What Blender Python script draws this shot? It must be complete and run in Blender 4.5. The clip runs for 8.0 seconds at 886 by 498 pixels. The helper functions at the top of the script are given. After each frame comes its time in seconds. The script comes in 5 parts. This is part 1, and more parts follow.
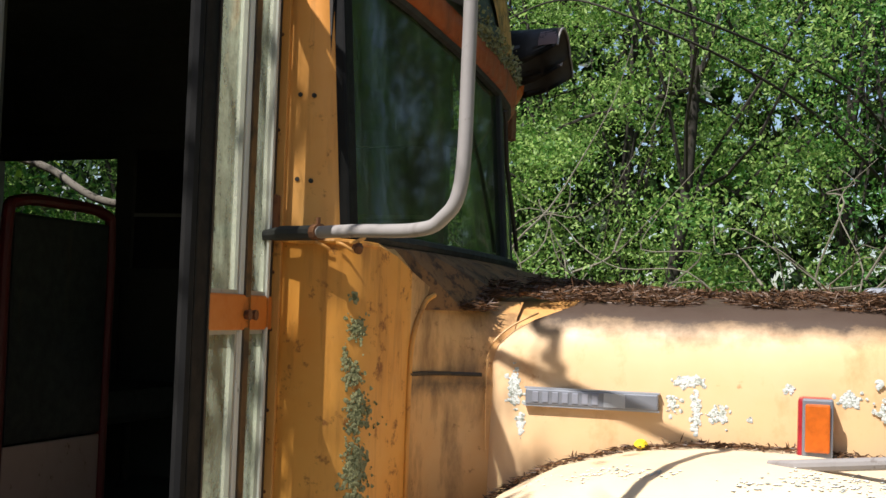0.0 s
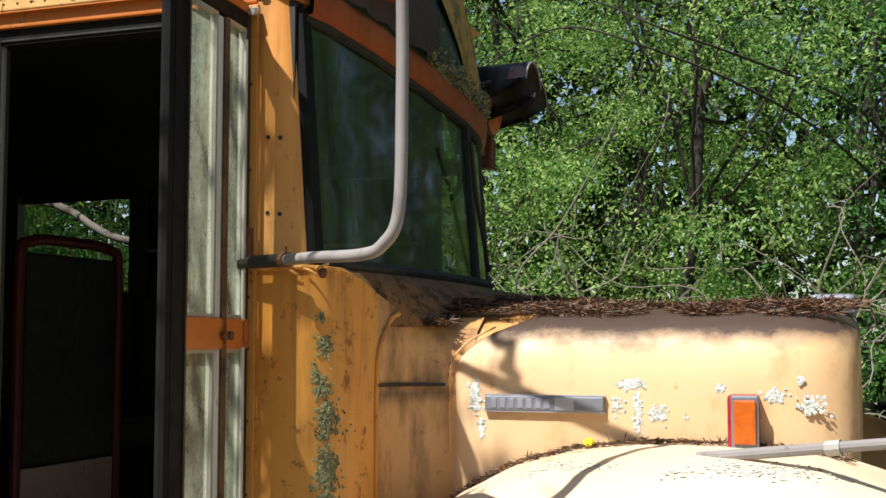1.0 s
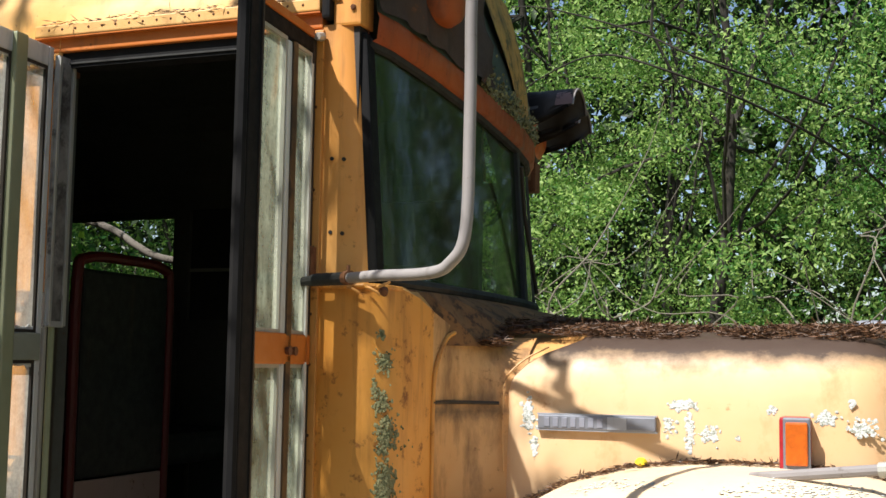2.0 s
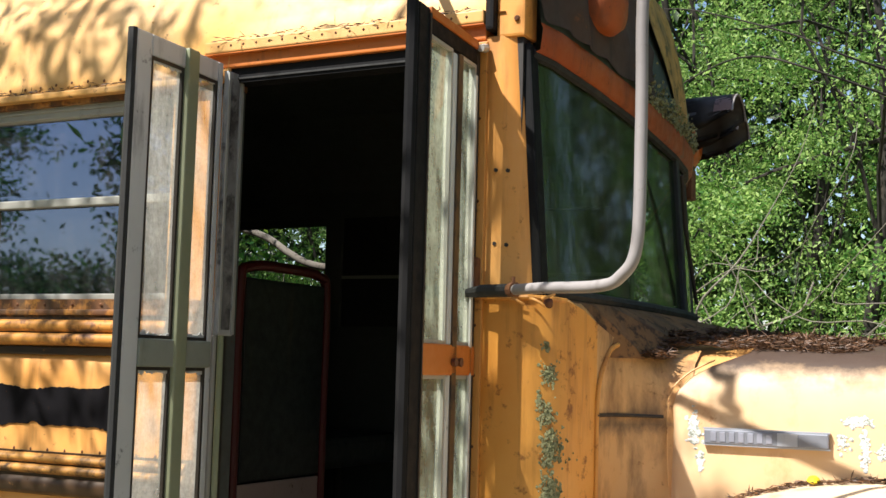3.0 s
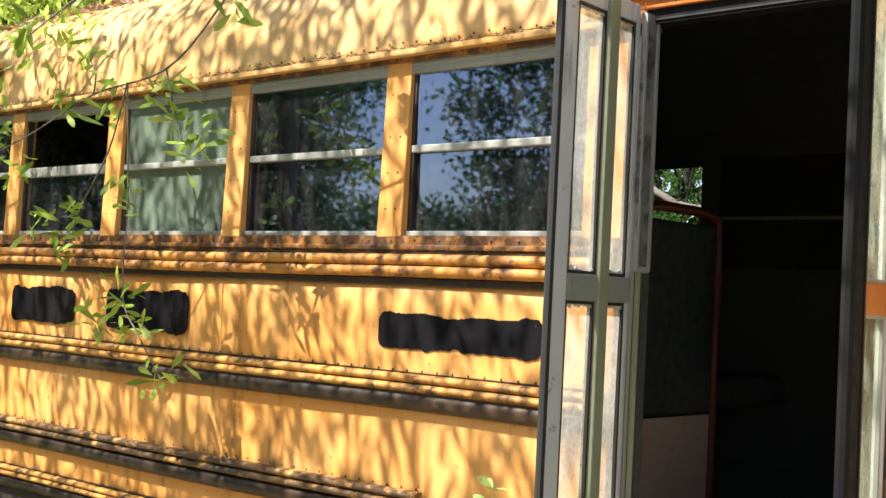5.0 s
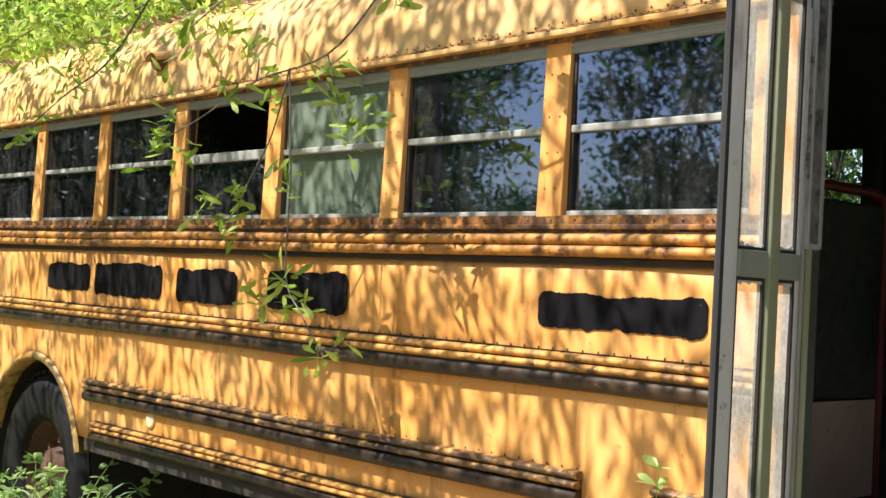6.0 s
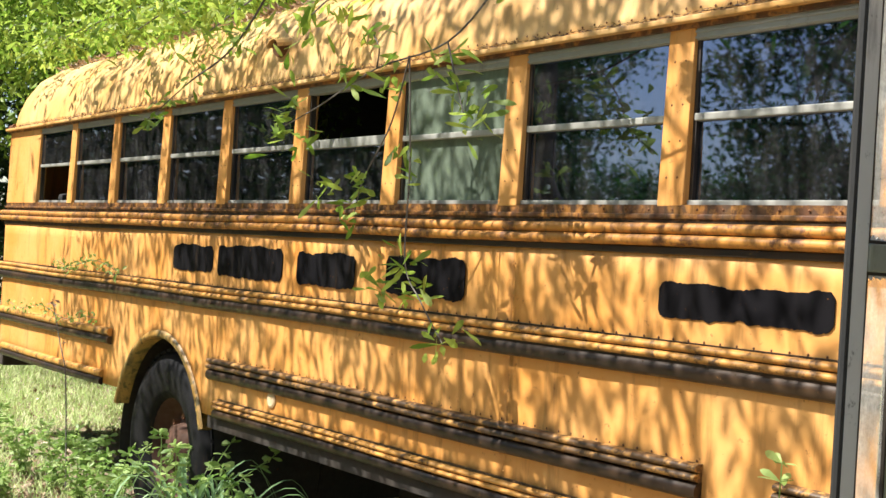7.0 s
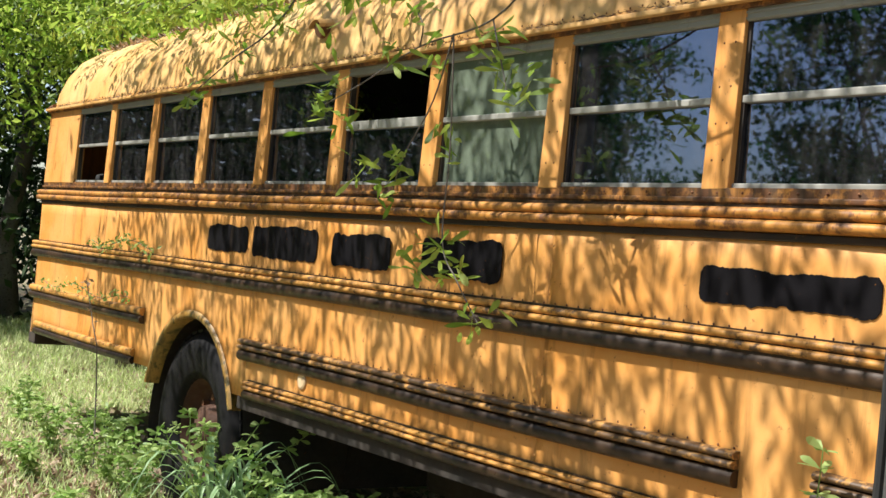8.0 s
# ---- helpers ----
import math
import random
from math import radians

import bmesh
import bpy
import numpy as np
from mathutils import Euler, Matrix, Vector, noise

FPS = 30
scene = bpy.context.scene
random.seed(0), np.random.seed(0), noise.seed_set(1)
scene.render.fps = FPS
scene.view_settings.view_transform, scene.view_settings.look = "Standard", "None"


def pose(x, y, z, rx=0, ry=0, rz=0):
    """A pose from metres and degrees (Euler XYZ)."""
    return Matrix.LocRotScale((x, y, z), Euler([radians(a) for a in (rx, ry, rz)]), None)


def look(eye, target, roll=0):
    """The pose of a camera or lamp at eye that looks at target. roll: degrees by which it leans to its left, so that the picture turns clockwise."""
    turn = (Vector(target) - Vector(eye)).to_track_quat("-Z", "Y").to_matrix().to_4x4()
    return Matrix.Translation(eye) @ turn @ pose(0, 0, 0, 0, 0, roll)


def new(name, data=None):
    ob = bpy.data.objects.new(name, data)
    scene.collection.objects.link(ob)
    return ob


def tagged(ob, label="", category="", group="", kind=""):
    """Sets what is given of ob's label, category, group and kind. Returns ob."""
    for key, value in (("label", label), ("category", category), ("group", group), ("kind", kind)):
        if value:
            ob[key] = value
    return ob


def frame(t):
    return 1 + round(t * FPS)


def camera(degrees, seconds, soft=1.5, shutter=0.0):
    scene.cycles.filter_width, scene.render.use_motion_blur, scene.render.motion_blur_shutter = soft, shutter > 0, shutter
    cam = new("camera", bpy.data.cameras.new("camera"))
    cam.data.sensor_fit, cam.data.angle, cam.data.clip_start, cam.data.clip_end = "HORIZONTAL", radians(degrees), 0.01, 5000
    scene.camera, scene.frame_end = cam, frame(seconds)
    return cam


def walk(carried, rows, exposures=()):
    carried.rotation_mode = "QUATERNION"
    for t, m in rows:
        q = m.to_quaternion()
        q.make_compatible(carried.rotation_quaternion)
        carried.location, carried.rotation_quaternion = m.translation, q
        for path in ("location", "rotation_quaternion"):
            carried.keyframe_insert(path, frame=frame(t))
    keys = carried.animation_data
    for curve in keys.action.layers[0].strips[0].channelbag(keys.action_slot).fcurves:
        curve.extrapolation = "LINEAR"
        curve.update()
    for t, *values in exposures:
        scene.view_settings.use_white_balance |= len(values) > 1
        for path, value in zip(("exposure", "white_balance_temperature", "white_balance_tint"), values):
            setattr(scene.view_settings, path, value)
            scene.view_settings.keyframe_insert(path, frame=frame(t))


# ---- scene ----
cam = camera(40.5, 8.0)
PATH = [
    (0, (2.421, -1.918, 1.537), (1.81, -0.0168, 1.645), 1.9),
    (0.5, (2.568, -2.025, 1.512), (1.89, -0.1477, 1.639), 0.6),
    (1, (2.629, -2.092, 1.517), (1.969, -0.2104, 1.668), -0.0),
    (1.2, (2.624, -2.119, 1.512), (1.999, -0.2279, 1.693), -0.1),
    (2.3, (2.561, -2.17, 1.502), (1.813, -0.325, 1.694), 1.2),
    (2.5, (2.547, -2.165, 1.51), (1.758, -0.337, 1.702), 1.3),
    (3, (2.528, -2.186, 1.516), (1.626, -0.412, 1.711), 1.5),
    (3.5, (2.522, -2.228, 1.517), (1.48, -0.531, 1.697), 1.7),
    (4, (2.491, -2.272, 1.512), (1.333, -0.648, 1.663), 2.1),
    (4.5, (2.458, -2.334, 1.504), (1.202, -0.781, 1.615), 2.6),
    (5, (2.404, -2.343, 1.493), (1.051, -0.871, 1.573), 2.9),
    (6.3, (2.365, -2.41, 1.451), (0.82, -1.142, 1.493), 3.3),
    (6.5, (2.365, -2.396, 1.481), (0.796, -1.156, 1.51), 3.5),
    (7, (2.357, -2.422, 1.485), (0.734, -1.253, 1.492), 3.5),
    (7.5, (2.341, -2.409, 1.443), (0.672, -1.306, 1.45), 4.6),
    (8, (2.318, -2.415, 1.406), (0.666, -1.288, 1.416), 5.4),
]
walk(cam, [(t, look(eye, target, roll)) for t, eye, target, roll in PATH], exposures=[(0.0, 0.66), (1.2, 0.66), (2.5, 0.90), (3.5, 1.17), (5.0, 1.54), (6.5, 1.30), (7.2, 1.19), (8.0, 0.90)])

# ---- light ----
SUN_DIR = Vector((-0.56, -1.0, 1.52)).normalized()
world = bpy.data.worlds.new("sky")
scene.world = world
world.use_nodes = True
wn, wl = world.node_tree.nodes, world.node_tree.links
sky = wn.new("ShaderNodeTexSky")
sky.sky_type = "NISHITA"
sky.sun_disc = False
sky.sun_elevation = math.asin(SUN_DIR.z)
sky.sun_rotation = math.atan2(SUN_DIR.x, SUN_DIR.y)
wn["Background"].inputs["Strength"].default_value = 0.088
wl.new(sky.outputs["Color"], wn["Background"].inputs["Color"])
sun_data = bpy.data.lights.new("sun", "SUN")
sun_data.energy, sun_data.angle, sun_data.color = 5.0, radians(0.5), (1.0, 0.97, 0.91)
sun = new("sun", sun_data)
sun.matrix_world = look((0, 0, 20), Vector((0, 0, 20)) - SUN_DIR)


# ---- materials ----
def material(name):
    m = bpy.data.materials.new(name)
    m.use_nodes = True
    nt = m.node_tree
    return m, nt.nodes, nt.links, nt.nodes["Principled BSDF"]


def coords(n, l, scale=(1, 1, 1)):
    tc = n.new("ShaderNodeTexCoord")
    mp = n.new("ShaderNodeMapping")
    mp.inputs["Scale"].default_value = scale
    l.new(tc.outputs["Object"], mp.inputs["Vector"])
    return mp.outputs["Vector"]


def noise_tex(n, l, vec, scale, detail=6.0, rough=0.6):
    t = n.new("ShaderNodeTexNoise")
    t.inputs["Scale"].default_value, t.inputs["Detail"].default_value, t.inputs["Roughness"].default_value = scale, detail, rough
    l.new(vec, t.inputs["Vector"])
    return t.outputs["Fac"]


def ramp(n, l, fac, *stops):
    r = n.new("ShaderNodeValToRGB")
    e = r.color_ramp.elements
    while len(e) < len(stops):
        e.new(0.5)
    for k, (p, c) in zip(e, stops):
        k.position = p
        k.color = (*c, 1) if isinstance(c, tuple) else (c, c, c, 1)
    l.new(fac, r.inputs["Fac"])
    return r.outputs["Color"]


def blend(n, l, fac, a, b):
    x = n.new("ShaderNodeMix")
    x.data_type = "RGBA"
    for sock, v in ((0, fac), (6, a), (7, b)):
        if isinstance(v, bpy.types.NodeSocket):
            l.new(v, x.inputs[sock])
        else:
            x.inputs[sock].default_value = v if sock == 0 else (*v, 1)
    return x.outputs[2]


def bump(n, l, height, bsdf, strength=0.3, dist=0.01):
    b = n.new("ShaderNodeBump")
    b.inputs["Strength"].default_value, b.inputs["Distance"].default_value = strength, dist
    l.new(height, b.inputs["Height"])
    l.new(b.outputs["Normal"], bsdf.inputs["Normal"])


def weathered(name, base, second, rust=(0.10, 0.035, 0.012), rust_from=0.62, grime=(0.05, 0.03, 0.015), grime_from=0.6, rough=0.45, streak=(6, 6, 0.7), metal=0.0, fine=30, spec=0.5):
    """Old paint: two tones, small rust spots, drawn-out grime streaks, slight relief."""
    m, n, l, b = material(name)
    v = coords(n, l)
    sv = coords(n, l, streak)
    c = blend(n, l, ramp(n, l, noise_tex(n, l, v, 2.2), (0.35, 0.0), (0.7, 1.0)), base, second)
    fine_n = noise_tex(n, l, v, fine, 8, 0.7)
    c = blend(n, l, ramp(n, l, fine_n, (rust_from, 0.0), (rust_from + 0.08, 0.85)), c, rust)
    c = blend(n, l, ramp(n, l, noise_tex(n, l, sv, 2.4, 8, 0.65), (grime_from, 0.0), (grime_from + 0.22, 0.8)), c, grime)
    l.new(c, b.inputs["Base Color"])
    l.new(ramp(n, l, fine_n, (0.3, rough - 0.08), (0.7, rough + 0.25)), b.inputs["Roughness"])
    b.inputs["Metallic"].default_value = metal
    b.inputs["Specular IOR Level"].default_value = spec
    bump(n, l, fine_n, b, 0.12, 0.004)
    return m


YELLOW = weathered("bus_yellow", (0.665, 0.268, 0.046), (0.735, 0.385, 0.125), rust=(0.22, 0.07, 0.015), rust_from=0.615, grime=(0.16, 0.065, 0.014), grime_from=0.54)
ROOF_PAINT = weathered("roof_yellow", (0.62, 0.31, 0.075), (0.71, 0.46, 0.20), grime=(0.16, 0.07, 0.02), grime_from=0.52, streak=(4, 4, 1.2))
BELT_RIDGE = weathered("belt_ridge_yellow", (0.56, 0.25, 0.045), (0.42, 0.17, 0.03), rust=(0.08, 0.026, 0.01), rust_from=0.52, grime=(0.05, 0.02, 0.008), grime_from=0.46, streak=(7, 3, 3), fine=16)
BELT_PAINT = weathered("rusty_belt_yellow", (0.56, 0.25, 0.05), (0.28, 0.11, 0.03), rust=(0.075, 0.022, 0.008), rust_from=0.435, grime_from=0.40, streak=(9, 9, 1.5), fine=18)
HOOD_PAINT = weathered("faded_hood_yellow", (0.66, 0.41, 0.20), (0.69, 0.48, 0.29), rust=(0.30, 0.10, 0.02), rust_from=0.66, grime=(0.42, 0.16, 0.03), grime_from=0.52, rough=0.5, streak=(3, 3, 2), fine=14)


def stain_and_shade(m, z0, z1, colour):
    """Brown needle litter stain along the top, with the curve's shade painted in."""
    n, l = m.node_tree.nodes, m.node_tree.links
    b = n["Principled BSDF"]
    was = b.inputs["Base Color"].links[0].from_socket
    tc, sep = n.new("ShaderNodeTexCoord"), n.new("ShaderNodeSeparateXYZ")
    l.new(tc.outputs["Object"], sep.inputs[0])
    add = n.new("ShaderNodeMath")
    add.operation = "MULTIPLY_ADD"
    l.new(noise_tex(n, l, coords(n, l), 7, 8, 0.7), add.inputs[0])
    add.inputs[1].default_value = 0.10
    l.new(sep.outputs["Z"], add.inputs[2])
    rng_node = n.new("ShaderNodeMapRange")
    rng_node.inputs["From Min"].default_value, rng_node.inputs["From Max"].default_value = z0, z1
    l.new(add.outputs[0], rng_node.inputs["Value"])
    l.new(blend(n, l, rng_node.outputs[0], was, colour), b.inputs["Base Color"])


stain_and_shade(HOOD_PAINT, 1.545, 1.592, (0.06, 0.035, 0.022))
# faded yellow, made paler to paint in full sunlight on the fender
FENDER_PAINT = weathered("faded_sunlit_fender_yellow", (0.70, 0.57, 0.41), (0.69, 0.50, 0.31), rust=(0.45, 0.22, 0.06), rust_from=0.68, grime=(0.45, 0.22, 0.07), grime_from=0.62, rough=0.5, streak=(3, 3, 2))
COWL_PAINT = weathered("stained_cowl_yellow", (0.64, 0.24, 0.026), (0.70, 0.33, 0.07), rust=(0.17, 0.05, 0.012), rust_from=0.57, grime=(0.22, 0.075, 0.014), grime_from=0.50, streak=(8, 8, 0.9), fine=22)
ORANGE = weathered("orange_paint", (0.48, 0.12, 0.014), (0.56, 0.18, 0.025), grime_from=0.6)
# red-orange darkened to put the visor band's shade into its colour
SHADED_RED_ORANGE = weathered("shaded_red_orange_paint", (0.29, 0.048, 0.007), (0.36, 0.08, 0.010), rust=(0.05, 0.018, 0.008), rust_from=0.60, grime=(0.05, 0.02, 0.01), grime_from=0.50)
# litter stain on the ledge, with the shadow below the windshield painted in
LEDGE_LITTER_SHADE = weathered("litter_and_shade_paint", (0.10, 0.055, 0.025), (0.24, 0.11, 0.035), rust=(0.04, 0.022, 0.014), rust_from=0.52, grime_from=0.48, rough=0.8)
RUST_CRUST = weathered("peeling_rust_crust", (0.035, 0.022, 0.016), (0.085, 0.045, 0.026), rust=(0.22, 0.08, 0.025), rust_from=0.60, grime=(0.012, 0.010, 0.008), grime_from=0.5, rough=0.8, fine=12)
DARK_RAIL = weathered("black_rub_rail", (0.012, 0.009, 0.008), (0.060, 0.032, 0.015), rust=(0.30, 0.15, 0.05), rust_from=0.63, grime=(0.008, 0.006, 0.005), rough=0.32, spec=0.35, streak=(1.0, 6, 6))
RAIL_YELLOW = weathered("sooty_yellow_rail", (0.58, 0.28, 0.055), (0.42, 0.19, 0.04), rust=(0.025, 0.015, 0.01), rust_from=0.55, grime=(0.02, 0.014, 0.01), grime_from=0.48, streak=(7, 3, 3), fine=16)
# yellow spots are worn paint and also stand for sun dapples on black
WORN_DAPPLED_RAIL = weathered("worn_dappled_rail", (0.035, 0.022, 0.014), (0.15, 0.075, 0.025), rust=(0.50, 0.25, 0.06), rust_from=0.51, grime=(0.012, 0.009, 0.007), grime_from=0.53, rough=0.4, streak=(5, 5, 5), fine=20)
BLACK_PAINT = weathered("black_spray_paint", (0.005, 0.0045, 0.006), (0.011, 0.010, 0.011), rust=(0.30, 0.12, 0.03), rust_from=0.655, rough=0.6, spec=0.06, fine=55)
RUBBER = weathered("old_rubber", (0.012, 0.012, 0.012), (0.024, 0.023, 0.021), rust=(0.05, 0.045, 0.04), rust_from=0.64, rough=0.65)
BLACK_RUBBER = weathered("black_rubber", (0.008, 0.008, 0.009), (0.016, 0.015, 0.015), rust=(0.03, 0.027, 0.025), rust_from=0.68, rough=0.6, spec=0.12)
RUST = weathered("rusty_iron", (0.12, 0.045, 0.02), (0.20, 0.08, 0.03), rust_from=0.5, rough=0.8)
ALU = weathered("dull_aluminium", (0.42, 0.41, 0.37), (0.31, 0.30, 0.26), rust=(0.22, 0.17, 0.10), rust_from=0.66, rough=0.42, metal=0.35)
GREY_FRAME = weathered("grey_door_frame", (0.52, 0.52, 0.51), (0.64, 0.63, 0.61), rust=(0.05, 0.05, 0.05), rust_from=0.60, grime=(0.045, 0.04, 0.038), grime_from=0.54, streak=(5, 5, 1.2), fine=14)
PALE_SEAL = weathered("smudged_pale_strip", (0.30, 0.30, 0.30), (0.40, 0.40, 0.39), rust=(0.03, 0.03, 0.03), rust_from=0.56, grime=(0.04, 0.035, 0.03), grime_from=0.5, streak=(8, 8, 2), fine=10)
BROWN_GROOVE = weathered("rotten_brown_strip", (0.06, 0.035, 0.018), (0.15, 0.08, 0.03), rust=(0.02, 0.014, 0.01), rust_from=0.52, grime_from=0.5, streak=(9, 9, 1.5), fine=16)
WHITE_STRIP = weathered("peeling_white_strip", (0.62, 0.61, 0.58), (0.50, 0.49, 0.46), rust=(0.12, 0.08, 0.05), rust_from=0.62, grime=(0.10, 0.07, 0.04), grime_from=0.56, streak=(9, 9, 1.2))
SMUDGE = weathered("black_smudged_strip", (0.26, 0.25, 0.24), (0.20, 0.19, 0.18), rust=(0.03, 0.026, 0.024), rust_from=0.50, grime=(0.022, 0.018, 0.016), grime_from=0.44, streak=(4, 4, 3.2), fine=9)
GREEN_FRAME = weathered("algae_green_frame", (0.21, 0.23, 0.13), (0.32, 0.33, 0.22), rust_from=0.66, grime_from=0.62)
RAIL_GREY = weathered("grey_green_rail", (0.22, 0.235, 0.19), (0.31, 0.32, 0.27), rust_from=0.64, grime_from=0.58)
LETTER = weathered("dull_raised_letter", (0.30, 0.31, 0.37), (0.22, 0.23, 0.28), rust_from=0.66, metal=0.3)
DARK_BARK = weathered("dark_bark", (0.018, 0.015, 0.012), (0.04, 0.034, 0.027), rust=(0.02, 0.018, 0.015), rust_from=0.55, rough=0.9, fine=40)
DARK_FRAME = weathered("dark_door_frame", (0.018, 0.014, 0.012), (0.04, 0.028, 0.018), rust_from=0.66, rough=0.5)
PALE_PIPE = weathered("pale_pipe", (0.20, 0.18, 0.175), (0.29, 0.265, 0.26), rust=(0.10, 0.075, 0.06), rust_from=0.62, rough=0.5)
CHARCOAL = weathered("charcoal_sign_panel", (0.03, 0.045, 0.036), (0.055, 0.075, 0.058), rust=(0.34, 0.19, 0.05), rust_from=0.60, fine=9, rough=0.5)
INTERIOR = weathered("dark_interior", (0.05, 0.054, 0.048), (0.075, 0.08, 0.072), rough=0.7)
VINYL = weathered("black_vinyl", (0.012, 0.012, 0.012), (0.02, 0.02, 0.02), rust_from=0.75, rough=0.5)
RED_PAINT = weathered("dark_red_tube", (0.09, 0.006, 0.008), (0.13, 0.010, 0.012), rough=0.4)
PINK_PANEL = weathered("faded_pink_panel", (0.42, 0.30, 0.27), (0.36, 0.25, 0.22), rough=0.7)
PLATE = weathered("grey_nameplate", (0.17, 0.18, 0.21), (0.26, 0.27, 0.31), rust_from=0.66, rough=0.4, metal=0.4)
PLATE_LIGHT = weathered("worn_chrome", (0.46, 0.48, 0.53), (0.36, 0.38, 0.44), rust_from=0.68, rough=0.4, metal=0.5)
UNDERSIDE = weathered("dark_underbody", (0.02, 0.018, 0.015), (0.05, 0.035, 0.025), rough=0.8)
LICHEN_PALE = weathered("pale_lichen", (0.50, 0.52, 0.50), (0.62, 0.64, 0.62), rust=(0.20, 0.22, 0.17), rust_from=0.5, rough=0.95, fine=120)
LICHEN_GREEN = weathered("green_lichen", (0.27, 0.26, 0.12), (0.37, 0.35, 0.19), rust=(0.10, 0.11, 0.05), rust_from=0.5, rough=0.95, fine=120)
ALGAE_YELLOW = weathered("algae_stained_yellow", (0.50, 0.25, 0.05), (0.30, 0.20, 0.055), rust=(0.07, 0.065, 0.02), rust_from=0.52, grime=(0.035, 0.035, 0.014), grime_from=0.45, streak=(6, 6, 2), fine=20)
PLATE_PALE = weathered("bleached_reflector", (0.62, 0.44, 0.24), (0.70, 0.55, 0.36), rust_from=0.68)
FADED_HOOD = weathered("sun_faded_hood", (0.20, 0.12, 0.11), (0.12, 0.07, 0.065), rust=(0.03, 0.02, 0.02), rust_from=0.6)
FLOWER = weathered("yellow_petal", (0.75, 0.60, 0.02), (0.7, 0.5, 0.02), rust_from=0.8)


def plastic(name, colour, rough=0.3):
    m, n, l, b = material(name)
    v = coords(n, l)
    f = noise_tex(n, l, v, 60)
    l.new(blend(n, l, ramp(n, l, f, (0.35, 0.0), (0.75, 0.7)), colour, tuple(c * 0.45 for c in colour)), b.inputs["Base Color"])
    b.inputs["Roughness"].default_value = rough
    return m


AMBER = plastic("amber_lens", (0.56, 0.12, 0.012))
RED_LENS = plastic("red_lens", (0.38, 0.02, 0.03))


def glass(name, dust, dust_from, dust_to, tint=(0.75, 0.8, 0.78), low=0.05, through_light=0.0, ior=1.55, gloss_rough=0.02, sheen=(1, 1, 1)):
    """Dirty glass: clear where clean, scattered dust and streaks, mirror gloss on top."""
    m, n, l, b = material(name)
    n.remove(b)
    out = n["Material Output"]
    v = coords(n, l)
    sv = coords(n, l, (9, 9, 1.2))
    clear = n.new("ShaderNodeBsdfTransparent")
    clear.inputs["Color"].default_value = (*tint, 1)
    tone = blend(n, l, ramp(n, l, noise_tex(n, l, v, 5), (0.35, 0.0), (0.7, 1.0)), dust, tuple(c * 0.55 for c in dust))
    front, behind, dirt = n.new("ShaderNodeBsdfDiffuse"), n.new("ShaderNodeBsdfTranslucent"), n.new("ShaderNodeMixShader")
    dirt.inputs[0].default_value = through_light
    l.new(tone, front.inputs["Color"])
    l.new(tone, behind.inputs["Color"])
    l.new(front.outputs[0], dirt.inputs[1])
    l.new(behind.outputs[0], dirt.inputs[2])
    gloss = n.new("ShaderNodeBsdfGlossy")
    gloss.inputs["Roughness"].default_value = gloss_rough
    gloss.inputs["Color"].default_value = (*sheen, 1)
    mask = n.new("ShaderNodeMath")
    mask.operation = "MULTIPLY"
    l.new(ramp(n, l, noise_tex(n, l, sv, 2.0, 8, 0.7), (0.3, low), (0.75, dust_to)), mask.inputs[0])
    l.new(ramp(n, l, noise_tex(n, l, v, 70, 4, 0.8), (0.3, dust_from), (0.7, 1.0)), mask.inputs[1])
    under = n.new("ShaderNodeMixShader")
    l.new(mask.outputs[0], under.inputs[0])
    l.new(clear.outputs[0], under.inputs[1])
    l.new(dirt.outputs[0], under.inputs[2])
    fr = n.new("ShaderNodeFresnel")
    fr.inputs["IOR"].default_value = ior
    top = n.new("ShaderNodeMixShader")
    l.new(fr.outputs[0], top.inputs[0])
    l.new(under.outputs[0], top.inputs[1])
    l.new(gloss.outputs[0], top.inputs[2])
    l.new(top.outputs[0], out.inputs["Surface"])
    return m


# blue sheen paints a deeper sky colour into the window reflections
WINDOW_GLASS = glass("dusty_window_glass", (0.26, 0.25, 0.25), 0.0, 0.36, tint=(0.40, 0.45, 0.45), low=0.0, ior=2.45, sheen=(0.60, 0.71, 1.0))
GREEN_GLASS = glass("algae_window_glass", (0.22, 0.27, 0.20), 0.85, 0.95, low=0.75)
DOOR_GLASS = glass("milky_door_glass", (0.90, 0.90, 0.84), 0.6, 0.9, tint=(0.97, 0.97, 0.93), low=0.42, through_light=0.72)
DOOR_GLASS_GREEN = glass("algae_door_glass", (0.80, 0.88, 0.66), 0.55, 0.98, tint=(0.94, 0.96, 0.88), low=0.30, through_light=0.70)
# green in dust and tint also stands for the reflection of trees
SHIELD_GLASS = glass("green_windshield_glass", (0.10, 0.14, 0.05), 0.5, 0.8, tint=(0.26, 0.34, 0.22), low=0.02, gloss_rough=0.07)


def foliage(name, dark, light, trans=0.35):
    m, n, l, b = material(name)
    geo = n.new("ShaderNodeNewGeometry")
    c = ramp(n, l, geo.outputs["Random Per Island"], (0.0, dark), (0.55, tuple((a + d) / 2 for a, d in zip(dark, light))), (1.0, light))
    l.new(c, b.inputs["Base Color"])
    b.inputs["Roughness"].default_value = 0.5
    tr = n.new("ShaderNodeBsdfTranslucent")
    l.new(c, tr.inputs["Color"])
    mx = n.new("ShaderNodeMixShader")
    mx.inputs[0].default_value = trans
    l.new(b.outputs[0], mx.inputs[1])
    l.new(tr.outputs[0], mx.inputs[2])
    l.new(mx.outputs[0], n["Material Output"].inputs["Surface"])
    return m


